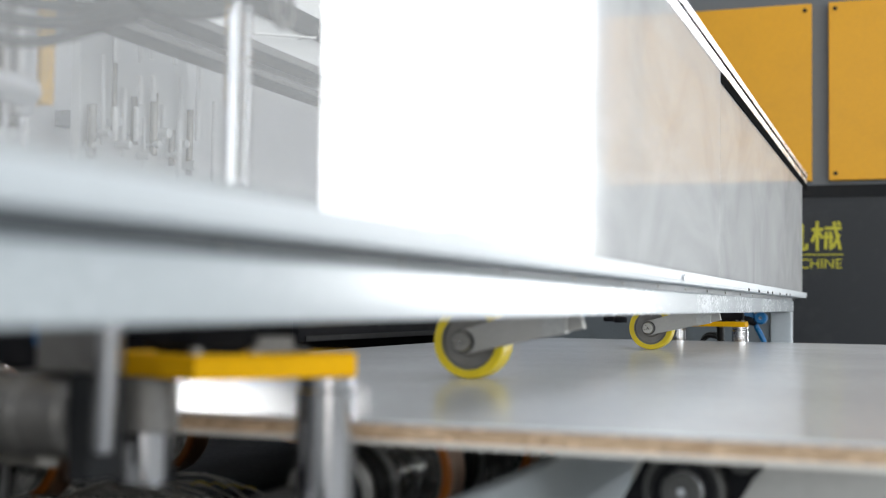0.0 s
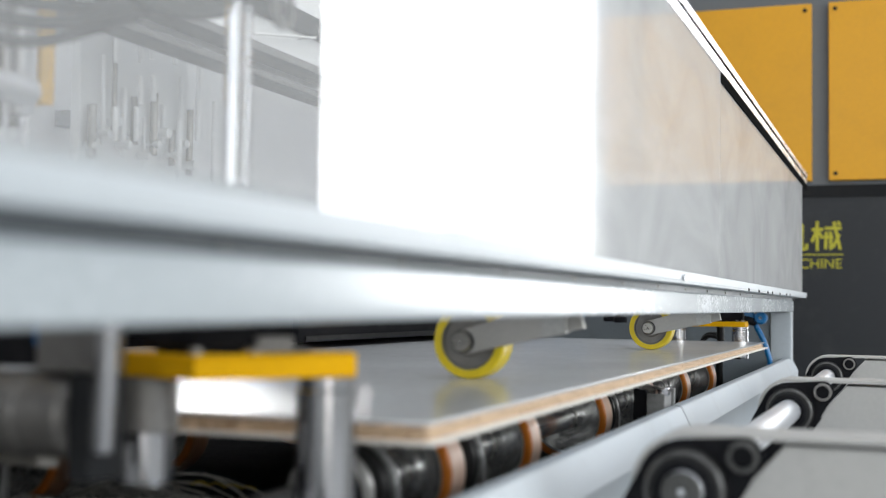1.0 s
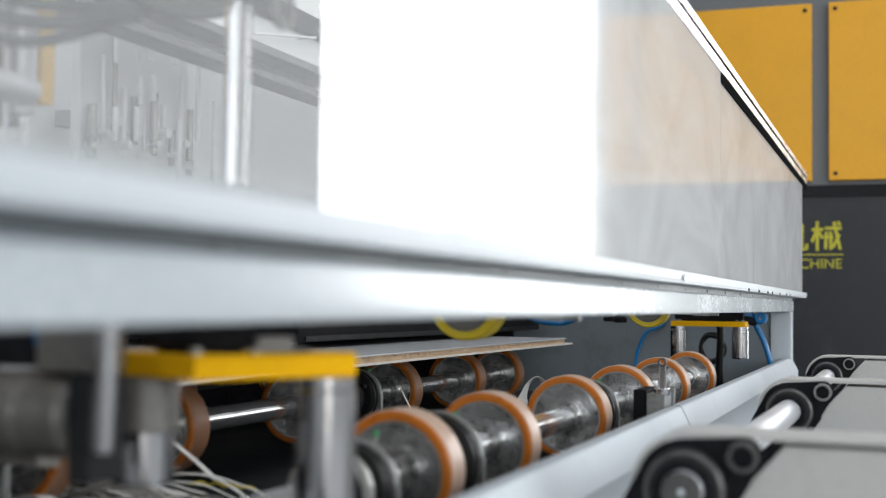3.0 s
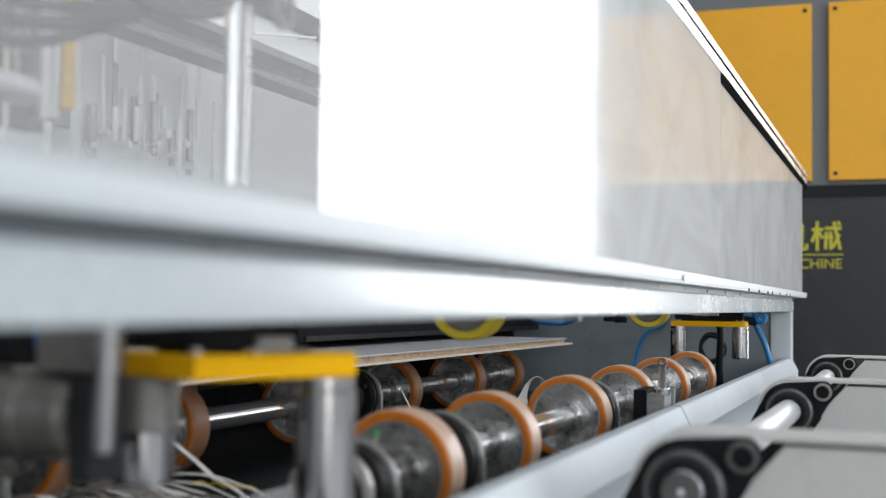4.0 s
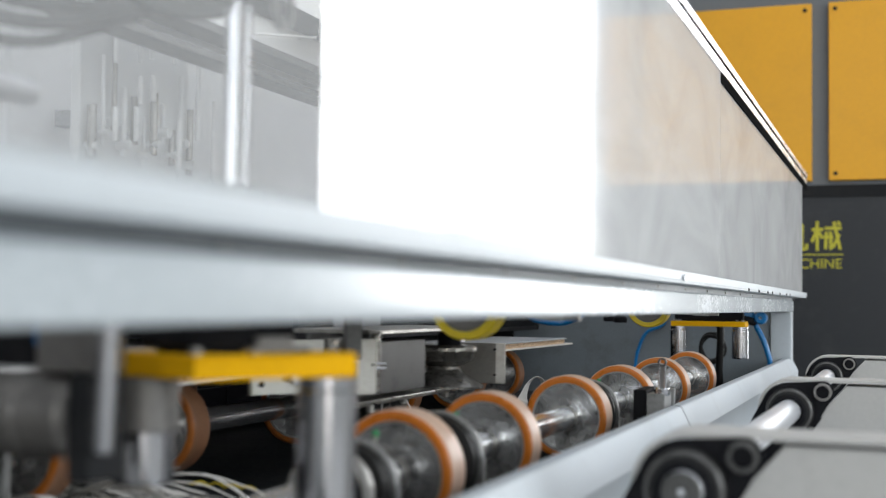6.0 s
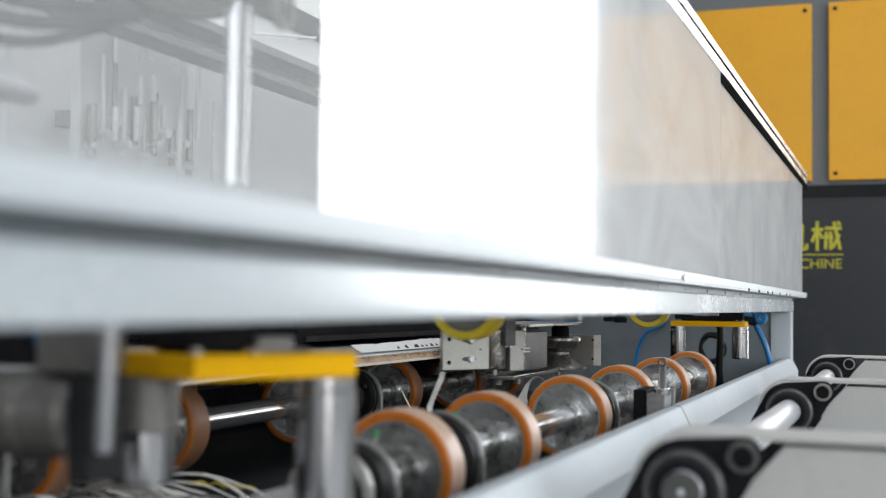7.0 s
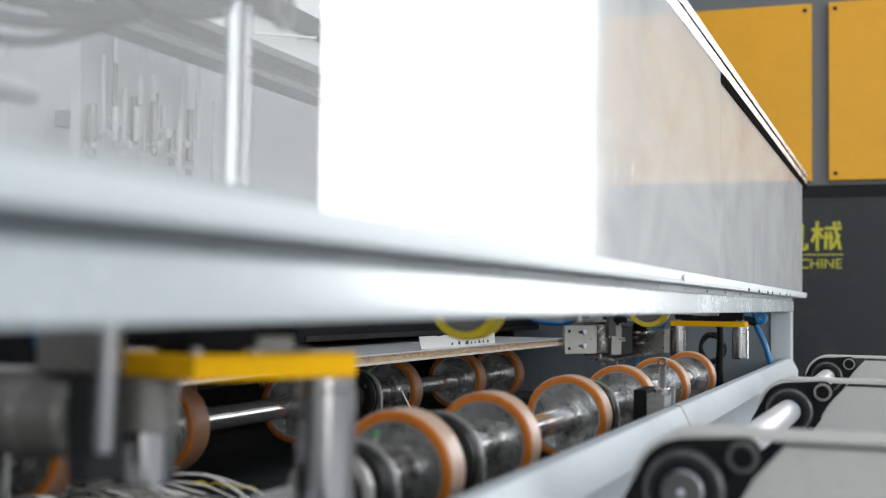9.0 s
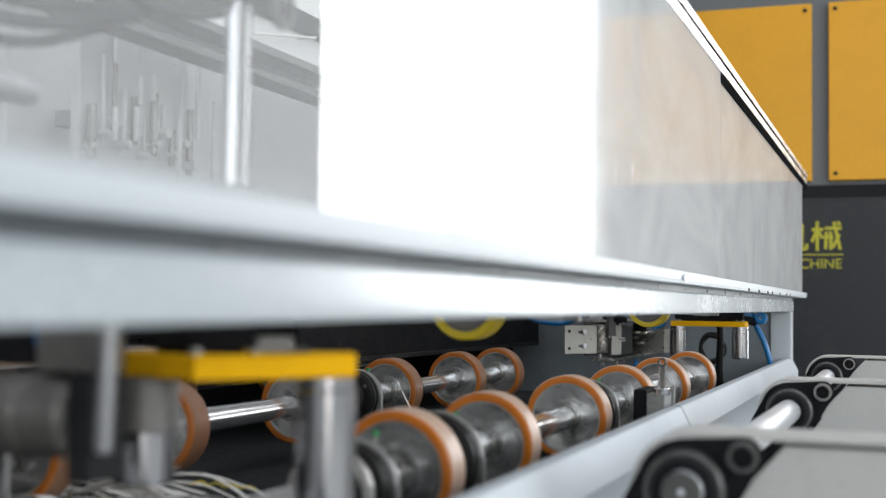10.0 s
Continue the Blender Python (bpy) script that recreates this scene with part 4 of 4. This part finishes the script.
    for ya, yb, yc, r, low, high in ((0.564, 0.700, 0.655, 0.017, 0.33, 0.62), (0.868, 0.940, 0.918, 0.013, 0.30, 0.55)):
        part("column", Bx(x - 0.015, x + 0.012, ya, yb, low + 0.02, 0.74, bev=0.004), GREY_HUB, c, "grey cylinder column")
        part("air_cylinder", rod(bmesh.new(), (x + 0.031, yc, low + 0.03), (x + 0.031, yc, high), r, 28, bev=0.002), BRIGHT, c, "bright air cylinder")
        part("end_cap", Bx(x + 0.0125, x + 0.052, yc - r - 0.004, yc + r + 0.004, high + 0.0003, high + 0.03, bev=0.003), SOOTY, c)
        part("piston_rod", rod(bmesh.new(), (x + 0.031, yc, low - 0.06), (x + 0.031, yc, low + 0.0297), 0.006, 20, bev=0.001), CHROME, c)
        for k in (0.25, 0.55):
            part("signal_tube", rod(bmesh.new(), (x + 0.018, ya + (yb - ya) * k * 0.7, low + 0.05 + 0.1 * k), (x + 0.018, ya + (yb - ya) * k * 0.7, 0.66), 0.0035, 12), ALU, c)
    part("lower_link", Bx(x - 0.05, x - 0.0305, 0.44, 0.62, 0.0725, 0.36, bev=0.002), RACK, c)
    part("slide_block", Bx(x - 0.149, x - 0.0405, 0.62, 0.95, 0.555, 0.665, bev=0.003), RACK, c)
    return c


carriage = make_carriage()

# ---- black pusher bar over the back wheels ----
tray_top = thing("black_cover_plate", "wide black coated plate over the back wheels", "plate")
part("plate", Bx(-2.3, -1.2515, 2.42, 4.30, P + 0.036, P + 0.141, bev=0.003), BLACK, tray_top)
part("end_cap", Bx(-2.28, -1.255, 4.3005, 4.34, P + 0.042, P + 0.136, bev=0.003), DARK, tray_top)
pusher = thing("pusher_flap", "black coated flap that drops behind the panel", "flap", place=(0, 0, P))
part("flap", Bx(-1.251, -1.236, 2.42, 4.33, 0.0, 0.105, bev=0.002), BLACK, pusher)
part("lip", Bx(-1.2355, -1.232, 2.45, 4.30, 0.002, 0.014, bev=0.001), RUBBER, pusher, "black rubber lip")


# ---- fixtures near the ends ----
def hose(name, pts, r, mat, label):
    return tagged(new(name, finish(name, tube(bmesh.new(), [(x, y, P + z) for x, y, z in pts], r), mat)), label, "hose")


hose("air_hose", [(-0.80, 4.48, 0.112), (-0.81, 4.48, 0.06), (-0.87, 4.48, 0.03), (-0.90, 4.48, -0.03), (-0.912, 4.48, -0.10), (-0.92, 4.48, -0.25)], 0.006, BLUE, "blue air hose hanging in an arc")
hose("air_hose", [(-0.455, 4.2, 0.078), (-0.448, 4.2, 0.058), (-0.438, 4.2, 0.040), (-0.4255, 4.2, 0.0126), (-0.413, 4.2, -0.025), (-0.406, 4.2, -0.06), (-0.402, 4.22, -0.2)], 0.009, BLUE, "blue air hose beside the end post")
hose("air_hose", [(-1.20, 4.0, 0.112), (-1.15, 4.0, 0.075), (-1.05, 4.0, 0.068), (-0.97, 4.0, 0.112)], 0.010, BLUE, "blue air hose under the beam")
hose("cable_coil", [(-0.585 + (0.038 + 0.004 * math.sin(1.7 * a)) * math.cos(a), 4.1 + 0.004 * a, -0.010 + (0.044 + 0.005 * math.cos(2.3 * a)) * math.sin(a)) for a in [i * 0.6 for i in range(32)]], 0.006, RUBBER, "black coiled sensor cable")
hose("black_cable", [(-0.56, 4.1, 0.112), (-0.553, 4.1, 0.03), (-0.56, 4.12, -0.10), (-0.555, 4.14, -0.3)], 0.012, RUBBER, "black cable hanging at the end plate")

fit = thing("hose_fitting", "blue and black pneumatic fitting under the beam", "fitting")
part("body", Bx(-0.54, -0.455, 4.17, 4.22, P + 0.088, P + 0.1115, bev=0.006, seg=3), BLUE, fit, "blue fitting body")
bm = bmesh.new()
lathe(bm, [(4.165, 0.006), (4.165, 0.016), (4.170, 0.020), (4.215, 0.020), (4.22, 0.016), (4.22, 0.006)], at=(-0.434, 0, P + 0.0905), seg=24)
part("cap", bm, BLUE, fit, "round blue cap")
bm = bmesh.new()
tube(bm, [(-0.50, 4.16, P + 0.086), (-0.475, 4.17, P + 0.083), (-0.455, 4.19, P + 0.078)], 0.014)
part("elbow", bm, BLACK, fit, "black elbow")


knob = thing("star_knob", "black clamping knob under the beam", "knob", "knobs under the beam")
bm = bmesh.new()
lathe(bm, [(P + 0.074, 0.012), (P + 0.074, 0.018), (P + 0.077, 0.021), (P + 0.088, 0.021), (P + 0.092, 0.016), (P + 0.1115, 0.012)], "z", (-0.90, 4.0, 0), 28, ring=False)
part("grip", bm, BLACK, knob)
copy_thing(knob, pose(0.09, -0.25, 0))
sensor = thing("sensor_bracket", "black sensor with bent steel rod on the rail", "sensor")
bm = Bx(-0.449, -0.425, 2.19, 2.30, P - 0.085, P - 0.024, bev=0.002)
part("sensor_body", bm, BLACK, sensor, "black sensor body")
bm = Bx(-0.424, -0.392, 2.185, 2.255, P - 0.09, P - 0.030, bev=0.0015)
box(bm, -0.424, -0.387, 2.256, 2.266, P - 0.10, P - 0.024, bev=0.001)
part("holder", bm, CAST, sensor, "grey steel holder")
bm = bmesh.new()
rod(bm, (-0.0052, 0, 0.004), (-0.0052, 0, 0.050), 0.0022, 16)
rod(bm, (0.0052, 0, 0.004), (0.0052, 0, 0.050), 0.0022, 16)
lever = part("lever", bm, CHROME, sensor, "polished twin-bar lever")
part("lever_roller", lathe(bmesh.new(), [(-0.004, 0.0045), (-0.004, 0.0072), (-0.003, 0.008), (0.003, 0.008), (0.004, 0.0072), (0.004, 0.0045)], at=(0, 0, 0.0535), seg=28), SOOTY, lever, "small dark roller")
part("lever_web", Bx(-0.0035, 0.0035, 0.0005, 0.0025, 0.006, 0.046, bev=0), GREY_HUB, lever)
lever.location = (-0.399, 2.2, P - 0.028)
part("lever_base", rod(bmesh.new(), (-0.399, 2.2, P - 0.0335), (-0.399, 2.2, P - 0.020), 0.014, 28, bev=0.002), CHROME, sensor)

# ---- things close to the camera under the beam ----
motor = thing("gear_motor", "dark grey round gear motor under the beam", "motor")
bm = bmesh.new()
lathe(bm, [(-0.95, 0.02), (-0.95, 0.030), (-0.945, 0.033), (-0.640, 0.033), (-0.637, 0.0345), (-0.628, 0.0345), (-0.625, 0.033), (-0.590, 0.033), (-0.584, 0.029), (-0.584, 0.01)], "x", (0, 0.79, P + 0.036), 40, ring=False)
part("housing", bm, CAST_DARK, motor)
part("mount", Bx(-0.612, -0.5545, 0.765, 0.800, P + 0.0705, P + 0.1115, bev=0.004), CAST_DARK, motor)
part("flange_plate", Bx(-0.5835, -0.5635, 0.768, 0.812, P - 0.012, P + 0.0702, bev=0.003), DARK, motor)
part("junction_box", Bx(-0.76, -0.6305, 0.80, 0.85, P + 0.0715, P + 0.1115, bev=0.004), BLACK, motor, "black junction box")
part("air_fitting", Bx(-0.628, -0.614, 0.782, 0.80, P + 0.088, P + 0.1115, bev=0.004), BLUE, motor, "blue air fitting")
guide = thing("guide_rod", "polished guide rod beside the press unit", "rod")
bm = bmesh.new()
rod(bm, (-0.535, 0.75, P + 0.1115), (-0.541, 0.752, P + 0.014), 0.0085, 28, bev=0.002)
part("rod", bm, CYLINDER, guide)

# loose offcuts on the bed
heap = bmesh.new()
rnd = random.Random(11)
for i in range(190):
    a = Vector((rnd.uniform(-1.45, -1.02), rnd.uniform(1.22, 1.60), P - 0.160 + rnd.uniform(-0.030, 0.016)))
    a.z += 0.018 * math.exp(-((a.x + 0.98) / 0.10) ** 2) + 0.012 * math.exp(-((a.x + 1.28) / 0.08) ** 2)
    ang = rnd.uniform(-0.7, 0.8)
    L = rnd.uniform(0.08, 0.24)
    d = Vector((math.cos(ang), math.sin(ang) * 0.6, rnd.uniform(-0.14, 0.16)))
    ribbon(heap, [a, a + d * L * 0.5 + Vector((0, 0, rnd.uniform(0.0, 0.014))), a + d * L + Vector((0, 0, rnd.uniform(-0.03, 0.0)))], rnd.uniform(0.010, 0.030), 0.0012, 4)
tagged(new("paper_offcuts", finish("paper_offcuts", heap, SCRAP)), "heap of loose white paper offcuts on the machine bed", "offcuts", "", "stuff")
scraps = bmesh.new()
for k in range(4):
    a = Vector((-0.905 + 0.014 * k, 1.46 + 0.02 * k, P - 0.124 - 0.004 * k))
    ribbon(scraps, [a, a + Vector((0.010, 0.006, 0.004)), a + Vector((0.020, 0.010, 0.000))], 0.012, 0.001, 4)
tagged(new("yellow_offcuts", finish("yellow_offcuts", scraps, YELLOW_TYRE)), "few yellow tape offcuts on the paper heap", "offcuts", "", "stuff")
# dark colour stands for shade; tray runs on to cover the lit bed
tray = thing("offcut_tray", "tray under the offcuts, coloured dark for the shade beneath the wheels", "tray")
part("tray_floor", Bx(-1.55, -0.75, 1.2, 4.3, P - 0.4195, P - 0.185, bev=0.004), DARK, tray)
for x0 in (-1.5575, -0.7495):
    part("tray_lip", Bx(x0, x0 + 0.007, 1.2, 4.3, P - 0.30, P - 0.170, bev=0.001), BLACK, tray, "folded black lip")
slip = bmesh.new()
ribbon(slip, [(-0.059, 0.030, 0.022), (0.0, 0.0, 0.0), (0.046, -0.020, -0.021)], 0.010, 0.0012)
paper_slip = tagged(new("paper_slip", finish("paper_slip", slip, SCRAP)), "thin white paper slip standing on the heap", "paper")
band = bmesh.new()
ribbon(band, [(0.0, 0.042, 0.040), (0.004, 0.020, 0.026), (0.002, -0.004, 0.002), (-0.004, -0.026, -0.030), (-0.002, -0.034, -0.045)], 0.012, 0.0015)
ribbon_strip = tagged(new("paper_ribbon", finish("paper_ribbon", band, SCRAP)), "cut white paper ribbon trailing behind the carriage", "paper")

curl = bmesh.new()
ribbon(curl, [(-0.004, 0, -0.075), (-0.006, 0, -0.030), (0.008, 0, 0.012), (0.026, 0, 0.030), (0.042, 0, 0.026), (0.050, 0, 0.006)], 0.030, 0.0012)
paper_curl = tagged(new("paper_curl", finish("paper_curl", curl, SCRAP)), "curled white paper strip between the wheels", "paper")
tag = bmesh.new()
ribbon(tag, [(-1.022, 2.50, P - 0.066), (-1.012, 2.50, P - 0.085), (-0.996, 2.50, P - 0.112)], 0.014, 0.0012)
tagged(new("paper_shred", finish("paper_shred", tag, SCRAP)), "thin white paper shred hanging by a wheel", "paper")

# inside the clear cover: rods, cylinders and cables
rods = thing("lift_rods", "bright polished lift rods inside the cover", "rod")
for y, x, r, z0 in ((1.029, -0.60, 0.0085, 0.20), (1.0535, -0.60, 0.005, 0.20)):
    part("rod", rod(bmesh.new(), (x, y, P + z0), (x, y, P + 0.655), r, 28), CHROME, rods, "polished rod")
part("rod_clamp", Bx(-0.63, -0.58, 0.95, 1.08, P + 0.417, P + 0.440, bev=0.006), DARK, rods, "dark rod clamp")
part("clamp_ring", lathe(bmesh.new(), [(-0.57, 0.014), (-0.57, 0.020), (-0.563, 0.020), (-0.563, 0.014)], "x", (0, 1.065, P + 0.412), 32), STEEL, rods, "steel ring")
# paper white on the wire stands in for its glint
wire = thing("thin_wire", "thin wire inside the cover, coloured white for its glint", "wire")
part("strand", rod(bmesh.new(), (-1.125, 2.0, P + 0.6227), (-1.125, 2.255, P + 0.6675), 0.0027, 12), PAPER, wire)
for y, z in ((2.0, 0.6227), (2.255, 0.6675)):
    part("pin", rod(bmesh.new(), (-1.1648, y, P + z), (-1.125, y, P + z), 0.002, 10), PAPER, wire)
part("foot", Bx(-0.64, -0.56, 0.98, 1.13, P + 0.1125, P + 0.2, bev=0.003), INNER, rods)
inner_motor = thing("cover_cylinder", "grey cylinder end inside the clear cover", "cylinder")
bm = bmesh.new()
lathe(bm, [(0.662, 0.010), (0.662, 0.016), (1.052, 0.016), (1.059, 0.013), (1.062, 0.006), (1.062, 0.003)], "y", (-0.86, 0, P + 0.343), 28, ring=False)
part("barrel", bm, BRIGHT, inner_motor, "pale steel barrel")
part("bracket", Bx(-0.87, -0.85, 0.732, 0.782, P + 0.1125, P + 0.335, bev=0.003), INNER, inner_motor)
part("pin", rod(bmesh.new(), (-0.86, 1.019, P + 0.3595), (-0.86, 1.019, P + 0.39), 0.003, 12), BRIGHT, inner_motor, "bright upright pin")
part("pin", rod(bmesh.new(), (-0.86, 1.019, P + 0.263), (-0.86, 1.019, P + 0.3265), 0.003, 12), BRIGHT, inner_motor, "bright upright pin")
hose("cover_cable", [(-0.8, 0.851, 0.368), (-0.8, 0.922, 0.37), (-0.8, 0.978, 0.377), (-0.8, 1.034, 0.393), (-0.8, 1.104, 0.421), (-0.8, 1.189, 0.455), (-0.8, 1.284, 0.49), (-0.8, 1.392, 0.539)], 0.006, RUBBER, "black cable loop inside the cover")
hose("cover_cable", [(-0.78, 0.828, 0.386), (-0.78, 0.913, 0.386), (-0.78, 0.986, 0.396), (-0.78, 1.067, 0.42), (-0.78, 1.159, 0.451), (-0.78, 1.265, 0.475), (-0.78, 1.351, 0.492)], 0.008, RUBBER, "thick black cable inside the cover")
hose("cover_cable", [(-0.83, 0.924, 0.418), (-0.83, 1.03, 0.428), (-0.83, 1.135, 0.45), (-0.83, 1.245, 0.48), (-0.83, 1.359, 0.508), (-0.83, 1.461, 0.526)], 0.007, RUBBER, "black cable bundle inside the cover")
hose("cover_cable", [(-0.76, 1.057, 0.452), (-0.76, 1.118, 0.445), (-0.76, 1.185, 0.449), (-0.76, 1.27, 0.47), (-0.76, 1.351, 0.507)], 0.007, RUBBER, "drooping black cable inside the cover")
# rods and white bars imitate reflections of outside things in the acrylic
rack = thing("reflected_streaks", "streaks mirrored in the cover, built as rods on a light plate", "valves")
part("plate", Bx(-1.34, -1.32, 1.75, 2.09, P + 0.36, P + 0.60, bev=0.003), INNER, rack, "light grey plate")
rnd = random.Random(8)
for i in range(11):
    y, z0 = 1.765 + i * 0.031, P + 0.37 + 0.05 * ((i * 7) % 5) / 4
    tone = (ARM, INNER, PLATE_STEEL, INNER)[(i * 3) % 4]
    streak = part("streak", rod(bmesh.new(), (-1.305, y, z0), (-1.305, y, z0 + rnd.uniform(0.06, 0.20)), rnd.uniform(0.004, 0.008), 16, bev=0.001), tone, rack, "small metal rod standing in for a reflected streak")
    part("fitting", rod(bmesh.new(), (-1.319, y, z0 + 0.02), (-1.290, y, z0 + 0.02), rnd.uniform(0.006, 0.010), 14, bev=0.001), INNER, streak)
for y, z0, z1 in ((1.810, 0.542, 0.623), (1.883, 0.555, 0.598), (1.918, 0.569, 0.626), (1.997, 0.573, 0.638), (1.886, 0.480, 0.531), (1.925, 0.492, 0.539), (2.080, 0.439, 0.617), (2.141, 0.361, 0.526), (1.811, 0.404, 0.463), (2.015, 0.343, 0.473), (1.874, 0.412, 0.473)):
    part("white_streak", rod(bmesh.new(), (-1.29, y, P + z0), (-1.29, y, P + z1), 0.0052, 12), STREAK_WHITE, rack, "thin white rod standing in for a reflected streak")
part("stay", Bx(-1.49, -1.3401, 1.90, 1.94, P + 0.45, P + 0.48, bev=0.002), RACK, rack)


# ---- movement ----
def between(rows, t):
    for (a, u), (b, v) in zip(rows, rows[1:]):
        if a <= t <= b:
            return u + (v - u) * (t - a) / (b - a)
    return rows[-1][1]


PANEL_X = [(0.0, 0.045), (0.2, -0.045), (0.4, -0.130), (0.6, -0.222), (0.8, -0.307), (1.0, -0.389), (1.2, -0.470), (1.4, -0.554), (1.6, -0.645), (1.8, -0.750),
           (2.0, -0.850), (2.2, -0.940), (2.35, -0.985), (2.5, -1.0), (9.2, -1.0), (9.4, -1.025), (9.6, -1.065), (9.7, -1.095), (9.8, -1.19), (9.85, -1.26), (10.0, -1.50)]
CARRIAGE_Y = [(0.0, 0.20), (3.8, 0.20), (4.0, 0.24), (4.2, 0.31), (4.5, 0.45), (4.8, 0.625), (5.0, 0.76), (5.2, 0.91), (5.4, 1.10), (5.7, 1.39), (6.0, 1.66), (6.4, 2.015),
              (6.8, 2.365), (7.0, 2.535), (7.5, 2.95), (8.0, 3.34), (8.25, 3.53), (8.5, 3.617), (10.0, 3.617)]
LIFT = [(0.0, 0.0), (1.2, 0.0), (1.3, 4.0), (1.4, 9.5), (1.5, 13.5), (1.6, 14.6), (10.0, 14.6)]
PUSHER_Z = [(0.0, 0.036), (9.8, 0.036), (9.85, 0.028), (9.95, -0.015), (10.0, -0.02)]
SCRAP_Y = [(0.0, -0.08), (3.8, -0.08), (4.5, 0.18), (5.0, 0.49), (5.4, 0.83), (5.7, 1.12), (6.8, 2.419), (6.9, 2.504), (7.3, 2.670), (7.6, 2.797), (7.9, 2.883), (10.0, 2.883)]


SCRAP_TILT = [(0.0, -45.0), (7.3, -45.0), (7.6, -20.0), (8.0, 0.0), (9.4, 0.0), (9.5, -70.0), (9.6, -84.0), (10.0, -84.0)]

LEVER = [(0.0, -76.0), (1.05, -76.0), (1.15, -40.0), (1.25, 0.0), (10.0, 0.0)]

RIBBON = [(0.0, 1.622, -0.24, 0), (5.4, 1.76, -0.24, 0), (5.7, 1.907, -0.20, 0), (6.1, 2.13, -0.100, 0), (6.8, 2.506, -0.074, 0), (7.0, 2.6, -0.07, 0), (7.3, 3.06, -0.067, 35), (7.6, 3.20, -0.067, 40), (8.0, 3.27, -0.065, 5), (8.4, 3.42, -0.080, 0), (8.5, 3.43, -0.125, 0), (8.7, 3.418, -0.19, 0), (8.9, 3.393, -0.276, 0), (9.1, 3.368, -0.385, 0), (10.0, 3.368, -0.385, 0)]


CURL = [(0.0, 3.0, 0.0), (7.8, 3.0, 0.0), (8.0, 2.98, 0.005), (8.2, 2.98, -0.06), (8.4, 3.0, -0.22), (8.5, 3.0, -0.30), (10.0, 3.0, -0.30)]


SLIP = [(0.0, -0.06), (2.2, -0.06), (2.5, 0.0), (4.7, 0.0), (5.0, -0.05), (5.2, -0.2), (10.0, -0.2)]


def motions():
    walk(paper_slip, [(t, pose(-0.905, 1.470, P + -0.093 + z)) for t, z in SLIP])
    walk(paper_curl, [(t, pose(-0.892, y, P - 0.088 + z, 0, 0, 20)) for t, y, z in CURL])
    walk(ribbon_strip, [(t, pose(-0.98, y, P + z, g, 0, 0)) for t, y, z, g in RIBBON])
    walk(lever, [(t, pose(-0.399, 2.2, P - 0.028, 0, g, 0)) for t, g in LEVER])
    walk(panel, [(t, pose(x, 0, P)) for t, x in PANEL_X])
    walk(carriage, [(t, pose(0, y, P)) for t, y in CARRIAGE_Y])
    walk(pusher, [(t, pose(0, 0, P + z)) for t, z in PUSHER_Z])
    walk(scrap, [(t, pose(-1.025 + min(0.0, between(PANEL_X, t) + 1.0 if t > 9 else 0.0), between(SCRAP_Y, t), P + 0.0215, 0, between(SCRAP_TILT, t), 0))
                 for t in (0.0, 3.8, 4.5, 5.0, 5.4, 5.7, 6.25, 6.8, 6.9, 7.1, 7.3, 7.6, 7.9, 8.2, 9.2, 9.4, 9.5, 9.6, 9.7, 9.8, 9.85, 10.0)])
    times = [i * 0.1 for i in range(0, 26)] + [9.1] + [9.2 + i * 0.1 for i in range(6)] + [9.75, 9.8, 9.85, 9.9, 9.95, 10.0]
    for s in shafts:
        rows = []
        for t in times:
            turn = math.degrees((between(PANEL_X, t) - 0.045) / R)
            rows.append((t, pose(s.location.x, 0, AXZ, 0, turn, 0)))
        walk(s, rows)
    for a in PRESS:
        walk(a, [(t, pose(a.location.x, a.location.y, P + 0.125, 0, g, 0)) for t, g in LIFT])


motions()
